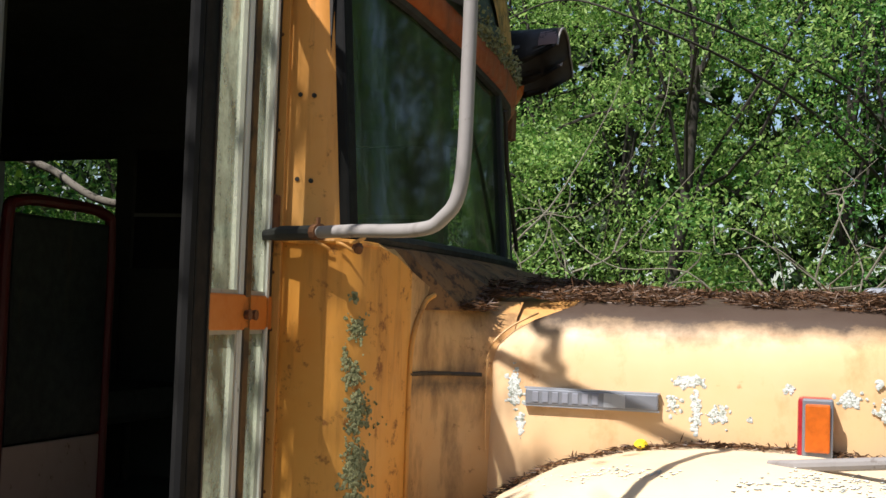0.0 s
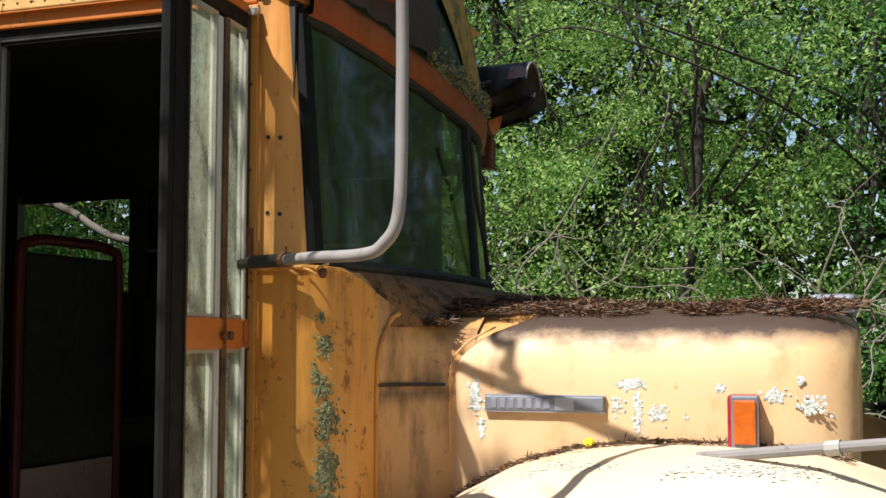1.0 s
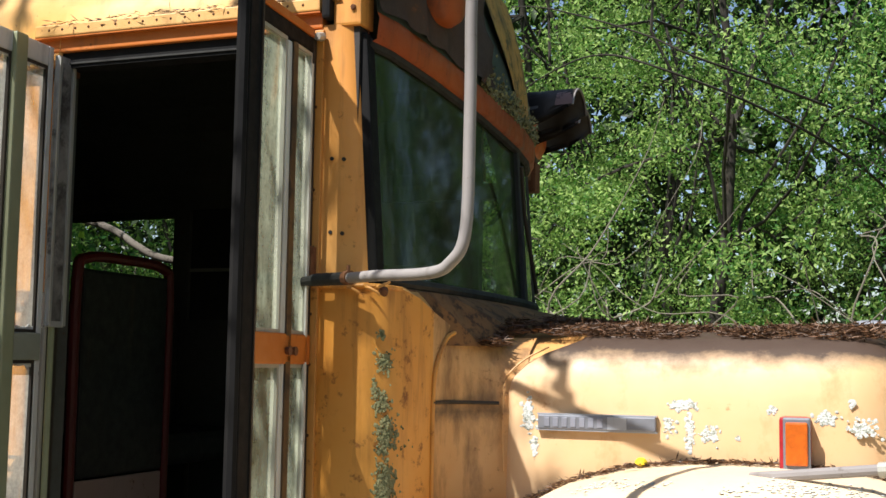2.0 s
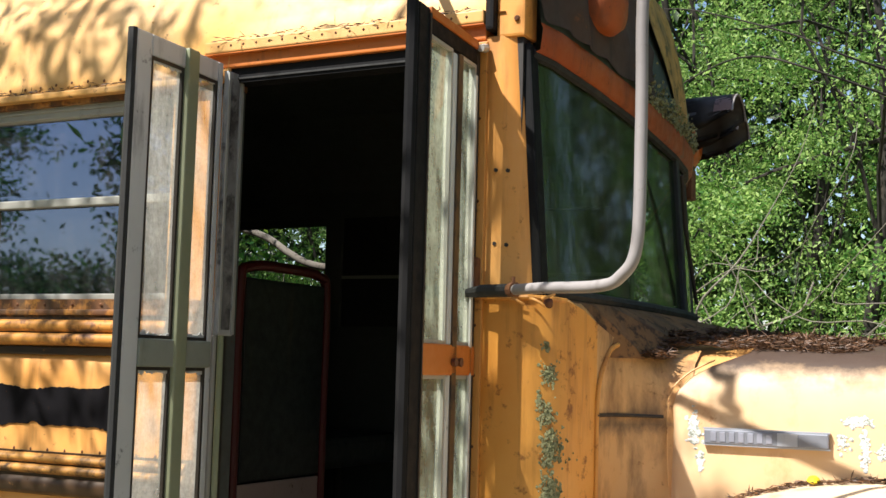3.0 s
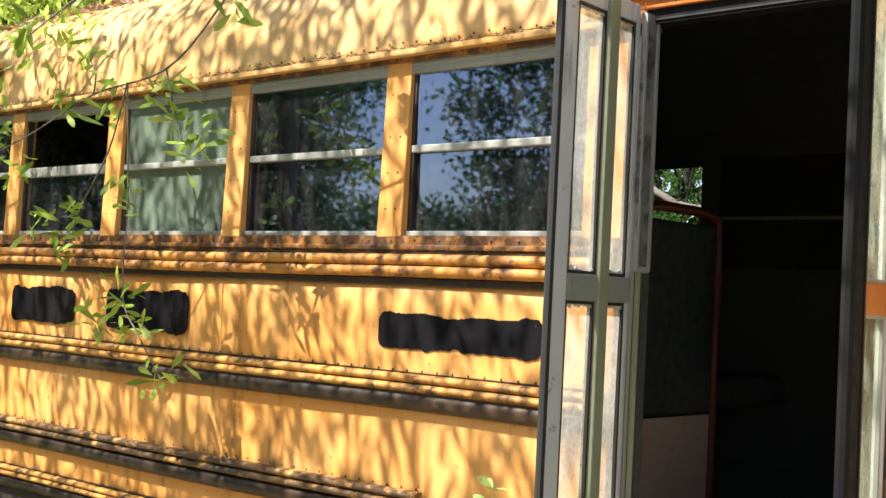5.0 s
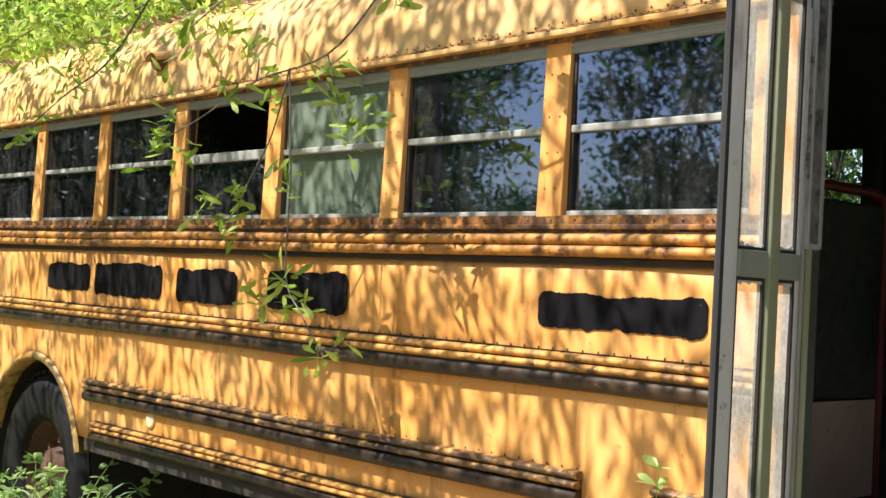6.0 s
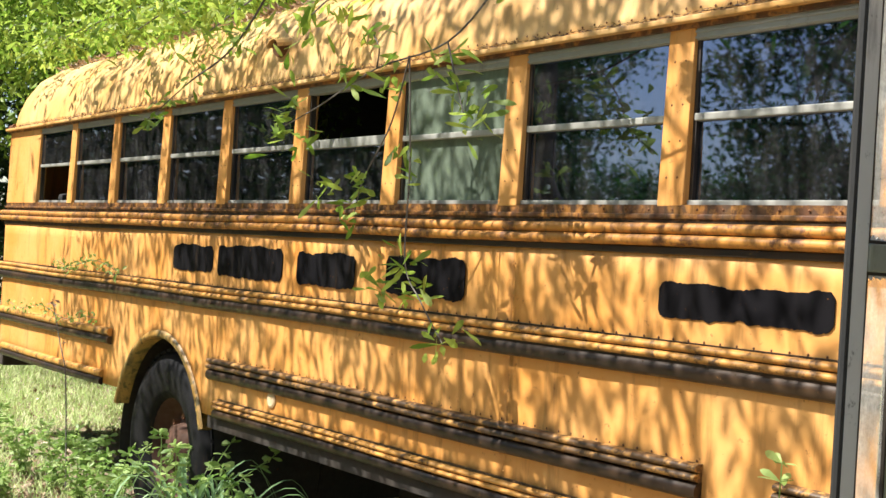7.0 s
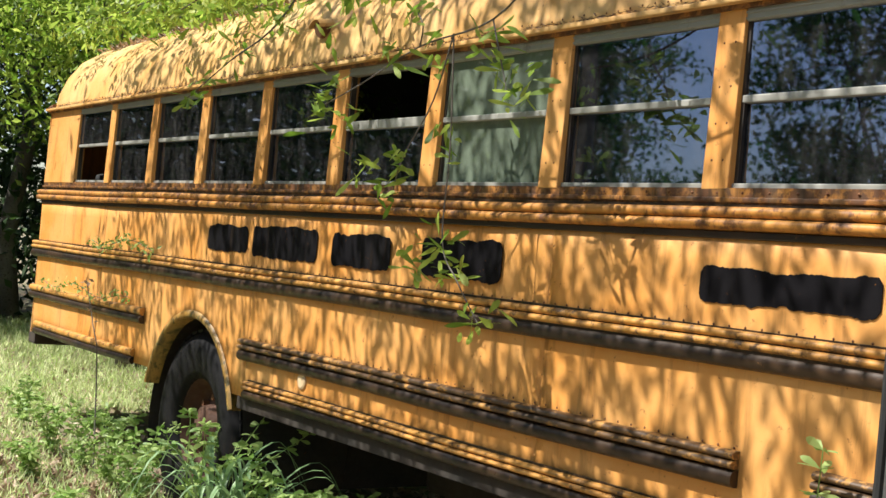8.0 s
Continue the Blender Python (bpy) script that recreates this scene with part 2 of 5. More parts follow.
LEAF = foliage("tree_leaf", (0.025, 0.105, 0.018), (0.155, 0.38, 0.07), 0.5)
LEAF_WOOD = foliage("woodland_leaf", (0.07, 0.21, 0.032), (0.48, 0.66, 0.20), 0.6)
# leaf colour darkened to put the shade of the deep woods into it
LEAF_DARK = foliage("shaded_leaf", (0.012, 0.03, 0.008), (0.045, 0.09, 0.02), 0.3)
LEAF_MID = foliage("deep_green_leaf", (0.010, 0.05, 0.012), (0.095, 0.25, 0.055), 0.4)
STRAP_MAT = foliage("strap_leaf", (0.05, 0.13, 0.04), (0.22, 0.36, 0.15), 0.25)
LEAF_BRIGHT = foliage("young_leaf", (0.14, 0.27, 0.025), (0.46, 0.58, 0.11), 0.6)
GRASS_MAT = foliage("grass_blade", (0.34, 0.50, 0.13), (0.84, 0.88, 0.52), 0.6)
WEED_MAT = foliage("weed_leaf", (0.18, 0.33, 0.06), (0.52, 0.66, 0.24), 0.5)
DRY_LEAF = foliage("dry_leaf", (0.16, 0.09, 0.05), (0.62, 0.46, 0.32), 0.2)
DUFF = foliage("needle_litter", (0.03, 0.014, 0.006), (0.17, 0.08, 0.035), 0.0)
BARK = weathered("bark", (0.10, 0.085, 0.07), (0.20, 0.18, 0.155), rust=(0.04, 0.03, 0.025), rust_from=0.55, rough=0.9, fine=40)
DARK_RUST = weathered("dark_rusty_rim", (0.045, 0.020, 0.012), (0.085, 0.038, 0.02), rough=0.8)
PALE_BARK = weathered("pale_bark", (0.13, 0.115, 0.085), (0.22, 0.20, 0.16), rust=(0.10, 0.09, 0.07), rust_from=0.58, rough=0.9, fine=40)
SOIL = weathered("forest_soil", (0.20, 0.14, 0.09), (0.29, 0.22, 0.15), rust=(0.16, 0.20, 0.08), rust_from=0.5, grime=(0.06, 0.09, 0.03), grime_from=0.5, rough=0.95, streak=(1, 1, 1), fine=8)


def soot_band(m, z0, half, colour):
    """A smear of soot and mould along a seam, ragged by noise."""
    n, l = m.node_tree.nodes, m.node_tree.links
    b = n["Principled BSDF"]
    was = b.inputs["Base Color"].links[0].from_socket
    tc, sep = n.new("ShaderNodeTexCoord"), n.new("ShaderNodeSeparateXYZ")
    l.new(tc.outputs["Object"], sep.inputs[0])
    off = n.new("ShaderNodeMath")
    off.operation = "SUBTRACT"
    l.new(sep.outputs["Z"], off.inputs[0])
    off.inputs[1].default_value = z0
    dist = n.new("ShaderNodeMath")
    dist.operation = "ABSOLUTE"
    l.new(off.outputs[0], dist.inputs[0])
    add = n.new("ShaderNodeMath")
    add.operation = "MULTIPLY_ADD"
    l.new(noise_tex(n, l, coords(n, l), 11, 8, 0.75), add.inputs[0])
    add.inputs[1].default_value = 0.11
    l.new(dist.outputs[0], add.inputs[2])
    l.new(blend(n, l, ramp(n, l, add.outputs[0], (0.035 + half * 0.3, 0.9), (0.055 + half, 0.0)), was, colour), b.inputs["Base Color"])


SHELL_PAINT = weathered("mouldy_cowl_yellow", (0.58, 0.25, 0.05), (0.62, 0.36, 0.15), rust=(0.14, 0.05, 0.015), rust_from=0.6, grime=(0.12, 0.055, 0.02), grime_from=0.46, streak=(6, 6, 2), fine=22)
soot_band(SHELL_PAINT, 1.405, 0.025, (0.03, 0.022, 0.018))


# ---- shaping helpers ----
def part(name, bm, mat, parent, label=""):
    me = bpy.data.meshes.new(name)
    bmesh.ops.recalc_face_normals(bm, faces=bm.faces)
    bm.to_mesh(me)
    bm.free()
    me.materials.append(mat)
    ob = new(name, me)
    ob.parent = parent
    if label:
        ob["label"] = label
    return ob


def smooth(ob):
    ob.data.polygons.foreach_set("use_smooth", [True] * len(ob.data.polygons))
    return ob


def raw(name, verts, faces, mat, parent=None):
    me = bpy.data.meshes.new(name)
    me.from_pydata([tuple(v) for v in verts], [], faces)
    me.materials.append(mat)
    ob = new(name, me)
    ob.parent = parent
    return ob


def thing(name, label, category, at=(0, 0, 0), group="", kind=""):
    ob = new(name)
    ob.location = at
    ob.empty_display_size = 0.1
    return tagged(ob, label, category, group, kind)


def add_box(bm, x0, x1, y0, y1, z0, z1, bevel=0.0, warp=None):
    vs = [bm.verts.new((x, y, z)) for x in (x0, x1) for y in (y0, y1) for z in (z0, z1)]
    fs = [bm.faces.new([vs[i] for i in f]) for f in ((0, 1, 3, 2), (4, 6, 7, 5), (0, 4, 5, 1), (2, 3, 7, 6), (0, 2, 6, 4), (1, 5, 7, 3))]
    if bevel:
        es = list({e for f in fs for e in f.edges})
        bmesh.ops.bevel(bm, geom=es, offset=bevel, segments=2, affect="EDGES", profile=0.6)
    if warp:
        for v in bm.verts:
            v.co = warp(v.co)
    return bm


def box(x0, x1, y0, y1, z0, z1, bevel=0.0, warp=None):
    return add_box(bmesh.new(), x0, x1, y0, y1, z0, z1, bevel, warp)


def add_tube(bm, pts, radii, seg=10, caps=True):
    """A round tube along the points."""
    pts = [Vector(p) for p in pts]
    radii = [float(r) for r in radii] if isinstance(radii, (list, tuple)) else [float(radii)] * len(pts)
    rings, side = [], None
    for i, p in enumerate(pts):
        d = (pts[min(i + 1, len(pts) - 1)] - pts[max(i - 1, 0)]).normalized()
        if side is None:
            side = d.orthogonal().normalized()
        side = (side - d * side.dot(d)).normalized()
        up = d.cross(side)
        rings.append([bm.verts.new(p + radii[i] * (math.cos(a) * side + math.sin(a) * up)) for a in (2 * math.pi * k / seg for k in range(seg))])
    for a, b in zip(rings, rings[1:]):
        for k in range(seg):
            bm.faces.new((a[k], a[(k + 1) % seg], b[(k + 1) % seg], b[k]))
    if caps:
        bm.faces.new(rings[0][::-1])
        bm.faces.new(rings[-1])
    return bm


def tube(pts, radii, seg=10):
    return add_tube(bmesh.new(), pts, radii, seg)


def bend(pts, steps=6):
    """Points of a smooth curve through pts."""
    pts = [Vector(p) for p in pts]
    out = []
    for i in range(len(pts) - 1):
        a, b, c, d = pts[max(i - 1, 0)], pts[i], pts[i + 1], pts[min(i + 2, len(pts) - 1)]
        for k in range(steps):
            t = k / steps
            out.append(0.5 * (2 * b + (c - a) * t + (2 * a - 5 * b + 4 * c - d) * t * t + (3 * b - a - 3 * c + d) * t ** 3))
    return out + [pts[-1]]


def sheet(rows, thick=None):
    """A skin over rows of points; thick: a vector by which a second skin lies behind it."""
    bm = bmesh.new()
    g = [[bm.verts.new(p) for p in r] for r in rows]
    for a, b in zip(g, g[1:]):
        for k in range(len(a) - 1):
            bm.faces.new((a[k], a[k + 1], b[k + 1], b[k]))
    if thick is not None:
        off = Vector(thick)
        h = [[bm.verts.new(Vector(p) + off) for p in r] for r in rows]
        for a, b in zip(h, h[1:]):
            for k in range(len(a) - 1):
                bm.faces.new((a[k + 1], a[k], b[k], b[k + 1]))
        rim = lambda u, v: [bm.faces.new((u[k], v[k], v[k + 1], u[k + 1])) for k in range(len(u) - 1)]
        rim(g[0], h[0]), rim(h[-1], g[-1])
        rim([r[0] for r in h], [r[0] for r in g]), rim([r[-1] for r in g], [r[-1] for r in h])
    return bm


def interp(x, table):
    if x <= table[0][0]:
        return table[0][1]
    for (a, u), (b, v) in zip(table, table[1:]):
        if x <= b:
            return u + (v - u) * (x - a) / (b - a)
    return table[-1][1]


def sag(co):
    """The lower body hangs a little towards the rear."""
    drop = max(0.0, 1.65 - co.z) / 0.75
    return Vector((co.x, co.y, co.z + 0.013 * min(drop, 1.3) * (co.x - 0.25)))

# ---- ground ----
rng = np.random.default_rng(7)


def ground_height(x, y):
    return 0.05 * math.sin(0.5 * x + 1.0) * math.cos(0.4 * y) + 0.02 * math.sin(1.7 * x) * math.sin(1.3 * y + 1) + (0.06 if x < -5 else 0.0) * min(1, (-5 - x) / 2)


gx = [-900, -300, -90, -40, -25] + [-16 + 0.5 * i for i in range(49)] + [12, 25, 60, 300, 900]
gy = [-900, -300, -90, -40, -20] + [-10 + 0.5 * i for i in range(45)] + [18, 30, 60, 300, 900]
ground = part("ground", sheet([[(x, y, ground_height(x, y) if abs(x) < 40 and abs(y) < 40 else 0.0) for x in gx] for y in gy]), SOIL, None)
smooth(ground)
tagged(ground, "leaf-strewn grassy forest soil", "ground", kind="structure")

# ---- the bus ----
PITCH, SILL, HEAD, SKIRT = 0.71, 1.655, 2.145, 0.716
REAR, DOOR_A, DOOR_B, WIDE = -6.30, 0.85, 1.49, 2.34
bus = thing("school_bus", "abandoned weathered yellow school bus with open folding door", "bus")


def arch_z(x):
    d = abs(x + 3.40)
    return 0.45 + math.sqrt(max(0.0, 0.565 ** 2 - d * d)) if d < 0.565 else 0.0


def side_rows(x0, x1):
    n = max(2, int((x1 - x0) / 0.04))
    cols = [x0 + (x1 - x0) * i / n for i in range(n + 1)]
    rows = []
    for k in range(9):
        rows.append([])
        for x in cols:
            low = max(SKIRT, arch_z(x))
            z = low + (1.56 - low) * k / 8
            rows[-1].append(sag(Vector((x, 0.004 * math.sin(2.1 * x + 3 * z), z))))
    return rows


# lower side skin in riveted sections
SEAMS = [-6.24, -4.86, -2.74, -0.61, 0.80]
for a, b in zip(SEAMS, SEAMS[1:]):
    smooth(part("side_panel", sheet(side_rows(a, b), (0, 0.03, 0)), YELLOW, bus, "sun-bleached yellow steel side panel with grime streaks"))

def rivet_row(spots, r, mat):
    return tagged(part("rivet_row", rivets(spots, r), mat, bus), kind="stuff")


def rivets(spots, r=0.0055):
    bm = bmesh.new()
    for x, y, z in spots:
        c = [bm.verts.new((x + r * math.cos(a), y, z + r * math.sin(a))) for a in (k * math.pi / 3 for k in range(6))]
        t = bm.verts.new((x, y - r * 0.7, z))
        for k in range(6):
            bm.faces.new((c[k], c[(k + 1) % 6], t))
    return bm


def rail(x0, x1, zc, half, depth, ridges, mat, label, lower=None):
    """A pressed rub rail: rounded ridges along the side."""
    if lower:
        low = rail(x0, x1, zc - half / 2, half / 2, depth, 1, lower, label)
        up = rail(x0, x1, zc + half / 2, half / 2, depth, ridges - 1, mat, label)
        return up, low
    prof = []
    n = 8
    for r in range(ridges):
        for k in range(n + (r == ridges - 1)):
            a = math.pi * k / n
            z = zc + half - 2 * half * (r + (1 - math.cos(a)) / 2) / ridges
            prof.append((-0.004 - depth * math.sin(a) ** 0.7 - (0.003 if 0 < r else 0), z))
    m = max(2, int((x1 - x0) / 0.25))
    cols = [x0 + (x1 - x0) * i / m for i in range(m + 1)]
    rows = [[sag(Vector((x, y + 0.0015 * math.sin(7 * x), z + 0.002 * math.sin(3 * x + 1)))) for y, z in prof] for x in cols]
    bm = sheet(rows)
    for r in (rows[0], rows[-1]):
        vs = [bm.verts.new(p) for p in r]
        bm.faces.new(vs)
    return smooth(part("rub_rail", bm, mat, bus, label))


rail(REAR, 0.80, 1.572, 0.032, 0.026, 2, BELT_RIDGE, "rusty yellow belt rail under the windows")
# dark strip that stands for the shade under the belt rail
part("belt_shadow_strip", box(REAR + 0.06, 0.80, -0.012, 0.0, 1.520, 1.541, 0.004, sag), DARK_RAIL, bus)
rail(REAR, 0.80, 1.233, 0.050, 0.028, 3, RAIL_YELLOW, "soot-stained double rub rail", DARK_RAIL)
rail(-2.78, 0.22, 0.925, 0.048, 0.030, 3, WORN_DAPPLED_RAIL, "sooty black rub rail ending short", DARK_RAIL)
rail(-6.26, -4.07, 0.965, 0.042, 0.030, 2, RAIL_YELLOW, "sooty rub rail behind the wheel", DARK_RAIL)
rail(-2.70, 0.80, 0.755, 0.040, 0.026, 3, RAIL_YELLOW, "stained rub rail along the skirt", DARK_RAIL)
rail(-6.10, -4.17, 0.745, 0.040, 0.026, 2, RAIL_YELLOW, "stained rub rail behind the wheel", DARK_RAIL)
rail(0.47, 0.80, 0.925, 0.047, 0.030, 3, WORN_DAPPLED_RAIL, "short black rub rail beside the door", DARK_RAIL)
part("skirt_sill", box(-2.80, 0.80, 0.0, 0.05, 0.660, 0.716, 0.004, sag), UNDERSIDE, bus)


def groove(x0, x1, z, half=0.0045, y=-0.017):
    """Black strip that paints the shade into the groove between two ridges."""
    part("groove_shade", box(x0, x1, y, -0.002, z - half, z + half, 0.0, sag), DARK_RAIL, bus)


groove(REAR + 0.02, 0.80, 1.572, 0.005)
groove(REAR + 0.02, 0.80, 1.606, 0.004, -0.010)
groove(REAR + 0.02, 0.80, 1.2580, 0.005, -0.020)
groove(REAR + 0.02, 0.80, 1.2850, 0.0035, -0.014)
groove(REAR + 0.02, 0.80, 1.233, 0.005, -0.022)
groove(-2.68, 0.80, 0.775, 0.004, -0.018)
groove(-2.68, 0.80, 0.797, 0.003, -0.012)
rivet_row([tuple(sag(Vector((0.75 - 0.055 * i, -0.004, 1.292)))) for i in range(128)], 0.004, RUST)
rivet_row([tuple(sag(Vector((0.2 - 0.055 * i, -0.004, 0.980)))) for i in range(54)], 0.004, RUST)
rivet_row([tuple(sag(Vector((x + s, -0.007, 0.72 + 0.05 * i)))) for x in (-0.61, -4.86) for s in (-0.012, 0.012) for i in range(16)], 0.004, YELLOW)
# belt below the windows
part("belt_panel", sheet([[(REAR + 0.06 + (0.74 - REAR) * i / 40, -0.004 + 0.002 * math.sin(i), z) for i in range(41)] for z in (1.55, 1.575, 1.59, 1.62, SILL)], (0, 0.034, 0)), BELT_PAINT, bus, "rust-streaked yellow belt panel")
part("belt_bead", box(REAR + 0.05, 0.80, -0.014, -0.004, 1.616, 1.630, 0.004), BELT_PAINT, bus)
rivet_row([(0.78 - 0.09 * i, -0.006, 1.642) for i in range(78)], 0.0043, RUST)

# wheel arch flare
arc = [math.pi * k / 28 for k in range(-3, 32)]
flare_pts = lambda r, y: [sag(Vector((-3.40 - r * math.cos(a), y, 0.45 + r * math.sin(a)))) for a in arc]
lip_pts = lambda r, y: flare_pts(r, y)[6:29]
smooth(part("wheel_arch", sheet([lip_pts(0.598, -0.003), lip_pts(0.590, -0.014), lip_pts(0.572, -0.016), lip_pts(0.562, -0.006), lip_pts(0.560, 0.06)]), ALGAE_YELLOW, bus, "algae-stained wheel arch lip"))
part("wheel_well", sheet([flare_pts(0.60, 0.05), flare_pts(0.60, 2.25)]), UNDERSIDE, bus)
part("well_back", sheet([flare_pts(0.61, 0.62), flare_pts(0.02, 0.62)]), UNDERSIDE, bus)
part("reflector_disc", tube([(-2.17, 0.004, 0.822), (-2.17, -0.010, 0.822), (-2.17, -0.014, 0.822)], [0.036, 0.036, 0.028], 18), PLATE_PALE, bus, "pale round reflector on the skirt")
part("axle_housing", tube([(-3.42, 0.2, 0.40), (-3.42, 2.1, 0.40)], 0.09, 10), UNDERSIDE, bus)
# dark box added to shade the open gap under the body
part("underbody_block", box(-2.3, -0.9, 0.75, 1.2, 0.30, 0.66, 0.04), UNDERSIDE, bus)


def wheel(x, y, z, r):
    prof = [(0.25, 0.06), (0.262, 0.01), (0.30, -0.015), (0.40, -0.035), (0.46, -0.02), (0.485, 0.005), (0.50, 0.03), (0.50, 0.20), (0.47, 0.24)]
    seg = 48
    tyre = [[(x + q * math.cos(2 * math.pi * k / seg), y + d, z + q * math.sin(2 * math.pi * k / seg)) for k in range(seg + 1)] for q, d in prof]
    w = thing("wheel", "", "")
    w.parent = bus
    smooth(part("tyre", sheet(tyre), BLACK_RUBBER, w, "perished black rubber tyre"))
    bm = bmesh.new()
    for k in range(40):
        a = 2 * math.pi * k / 40
        for d in (0.02, 0.12):
            c = Vector((x + 0.503 * math.cos(a), y + d + 0.02, z + 0.503 * math.sin(a)))
            add_box(bm, -0.03, 0.03, -0.03, 0.05, -0.008, 0.008)
            bm.verts.ensure_lookup_table()
            for v in bm.verts[-8:]:
                q = Matrix.Rotation(-(a + math.pi / 2), 3, "Y") @ v.co
                v.co = q + c
    tagged(part("tread", bm, BLACK_RUBBER, w), kind="stuff")
    rp = [(0.262, 0.02), (0.252, 0.03), (0.24, 0.09), (0.20, 0.12), (0.13, 0.10), (0.12, 0.04), (0.0, 0.03)]
    rim = [[(x + q * math.cos(2 * math.pi * k / 32), y + d, z + q * math.sin(2 * math.pi * k / 32)) for k in range(33)] for q, d in rp]
    smooth(part("rim", sheet(rim), DARK_RUST, w, "rust-brown steel wheel rim"))
    for k in range(8):
        a = 2 * math.pi * k / 8
        part("wheel_nut", tube([(x + 0.165 * math.cos(a), y + 0.11, z + 0.165 * math.sin(a)), (x + 0.165 * math.cos(a), y + 0.075, z + 0.165 * math.sin(a))], 0.016, 6), RUST, w)


wheel(-3.42, 0.08, 0.40, 0.5)
wheel(2.30, 0.08, 0.42, 0.5)

# ---- windows ----
for k in range(9):
    x0, x1 = (REAR + 0.06 if k == 8 else -PITCH * k), -PITCH * k + 0.095
    lean = lambda co: Vector((co.x, co.y + 0.012 * (co.z - SILL) / 0.49, co.z))
    part("window_post", box(x0, x1, -0.006, 0.05, SILL - 0.005, HEAD, 0.004, lean), YELLOW, bus, "riveted yellow window post")
    rivet_row([(x0 + s * (min(x1, x0 + 0.095) - x0), -0.006 + 0.012 * (z - SILL) / 0.49, z) for s in (0.3, 0.72) for z in (1.73, 1.83, 1.93, 2.05)], 0.0036, RUST)
part("window_post", box(0.70, 0.838, -0.004, 0.05, SILL - 0.005, 2.19, 0.004), YELLOW, bus)
part("rear_jamb", box(0.80, 0.842, 0.0, 0.05, 0.55, 1.66, 0.004), DARK_FRAME, bus)


def window(x0, x1, kind):
    y, z0, z1, zm = 0.022, SILL, HEAD - 0.005, 1.885
    w = part("window", box(x0, x1, y - 0.012, y + 0.02, z1 - 0.036, z1, 0.002), ALU, bus, "split sash window in a dull aluminium frame")
    part("bottom_rail", box(x0, x1, y - 0.012, y + 0.02, z0, z0 + 0.014, 0.002), ALU, w)
    part("side_channel", box(x0, x0 + 0.012, y - 0.004, y + 0.02, z0 + 0.014, z1 - 0.036), DARK_FRAME, w)
    part("side_channel", box(x1 - 0.012, x1, y - 0.004, y + 0.02, z0 + 0.014, z1 - 0.036), DARK_FRAME, w)
    part("head_ridge", box(x0, x1, y - 0.016, y - 0.012, z1 - 0.016, z1 - 0.010), ALU, w)
    part("head_ridge", box(x0, x1, y - 0.016, y - 0.012, z1 - 0.032, z1 - 0.027), ALU, w)
    if kind == "dropped":
        part("sash_rail", box(x0 + 0.01, x1 - 0.01, y - 0.014, y + 0.012, zm - 0.006, zm + 0.030, 0.003), ALU, w)
        panes = ((z0 + 0.012, zm, 0.004),)
    elif kind == "raised":
        part("sash_rail", box(x0 + 0.01, x1 - 0.01, y - 0.012, y + 0.012, zm, zm + 0.018, 0.003), ALU, w)
        panes = ((zm + 0.012, z1 - 0.03, 0.0),)
    else:
        part("sash_rail", box(x0 + 0.01, x1 - 0.01, y - 0.012, y + 0.012, zm, zm + 0.020, 0.003), ALU, w)
        panes = ((zm + 0.014, z1 - 0.03, 0.0), (z0 + 0.012, zm + 0.006, 0.008))
    for a, b, d in panes:
        part("pane", box(x0 + 0.01, x1 - 0.01, y + d, y + d + 0.004, a, b), GREEN_GLASS if kind == "green" else WINDOW_GLASS, w, "algae-green coated pane" if kind == "green" else "dusty pane")


KINDS = {2: "green", 3: "dropped", 8: "raised"}
for k in range(9):
    window(-PITCH * k + 0.095, -PITCH * (k - 1) if k else 0.70, KINDS.get(k, "closed"))

# ---- roof ----
FRONT = [(0.03, 1.620), (0.10, 1.638), (0.30, 1.656), (0.60, 1.668), (0.90, 1.664), (1.10, 1.645), (1.30, 1.56), (1.50, 1.48), (1.75, 1.38), (2.05, 1.26), (2.30, 1.15)]
ROOF = [(0.0, 2.150), (-0.012, 2.165), (-0.004, 2.20), (0.012, 2.30), (0.05, 2.40), (0.12, 2.50), (0.24, 2.585), (0.45, 2.66), (0.80, 2.715), (1.17, 2.735)]
ROOF += [(WIDE - y, z) for y, z in ROOF[-2::-1]]


def roof_row(x):
    rows = []
    end = max(0.0, (-5.95 - x) / 0.40)
    for y, z in ROOF:
        s = math.sqrt(max(0.0, 1 - end * end * 0.75)) if end else 1.0
        if x > 0.86 and z < 2.236:
            z = 2.236
        rows.append((min(x, interp(y, FRONT) - 0.07) if x > 0.9 else x, 1.17 + (y - 1.17) * (1 - 0.05 * end ** 2), 2.15 + (z - 2.15) * s + 0.003 * math.sin(5 * x + 4 * y)))
    return rows


rx = [1.56, 1.3, 1.0, 0.862, 0.858, 0.6, 0.2] + [-0.4 * i for i in range(15)] + [-5.95, -6.05, -6.15, -6.22, -6.28, -6.33]
roof = smooth(part("roof", sheet([roof_row(x) for x in rx]), ROOF_PAINT, bus, "rounded faded yellow steel roof with leaf stains"))
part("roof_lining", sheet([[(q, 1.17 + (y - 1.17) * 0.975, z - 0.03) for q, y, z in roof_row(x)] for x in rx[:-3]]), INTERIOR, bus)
part("drip_rail", box(REAR + 0.02, 0.85, -0.030, 0.004, 2.150, 2.166, 0.004), ROOF_PAINT, bus, "projecting yellow drip rail")
part("head_band", box(REAR + 0.05, 0.87, -0.004, 0.05, HEAD - 0.008, 2.156), BELT_PAINT, bus)
rivet_row([(0.80 - 0.052 * i, -0.0115, 2.186 + 0.003 * math.sin(i)) for i in range(135)], 0.0042, RUST)
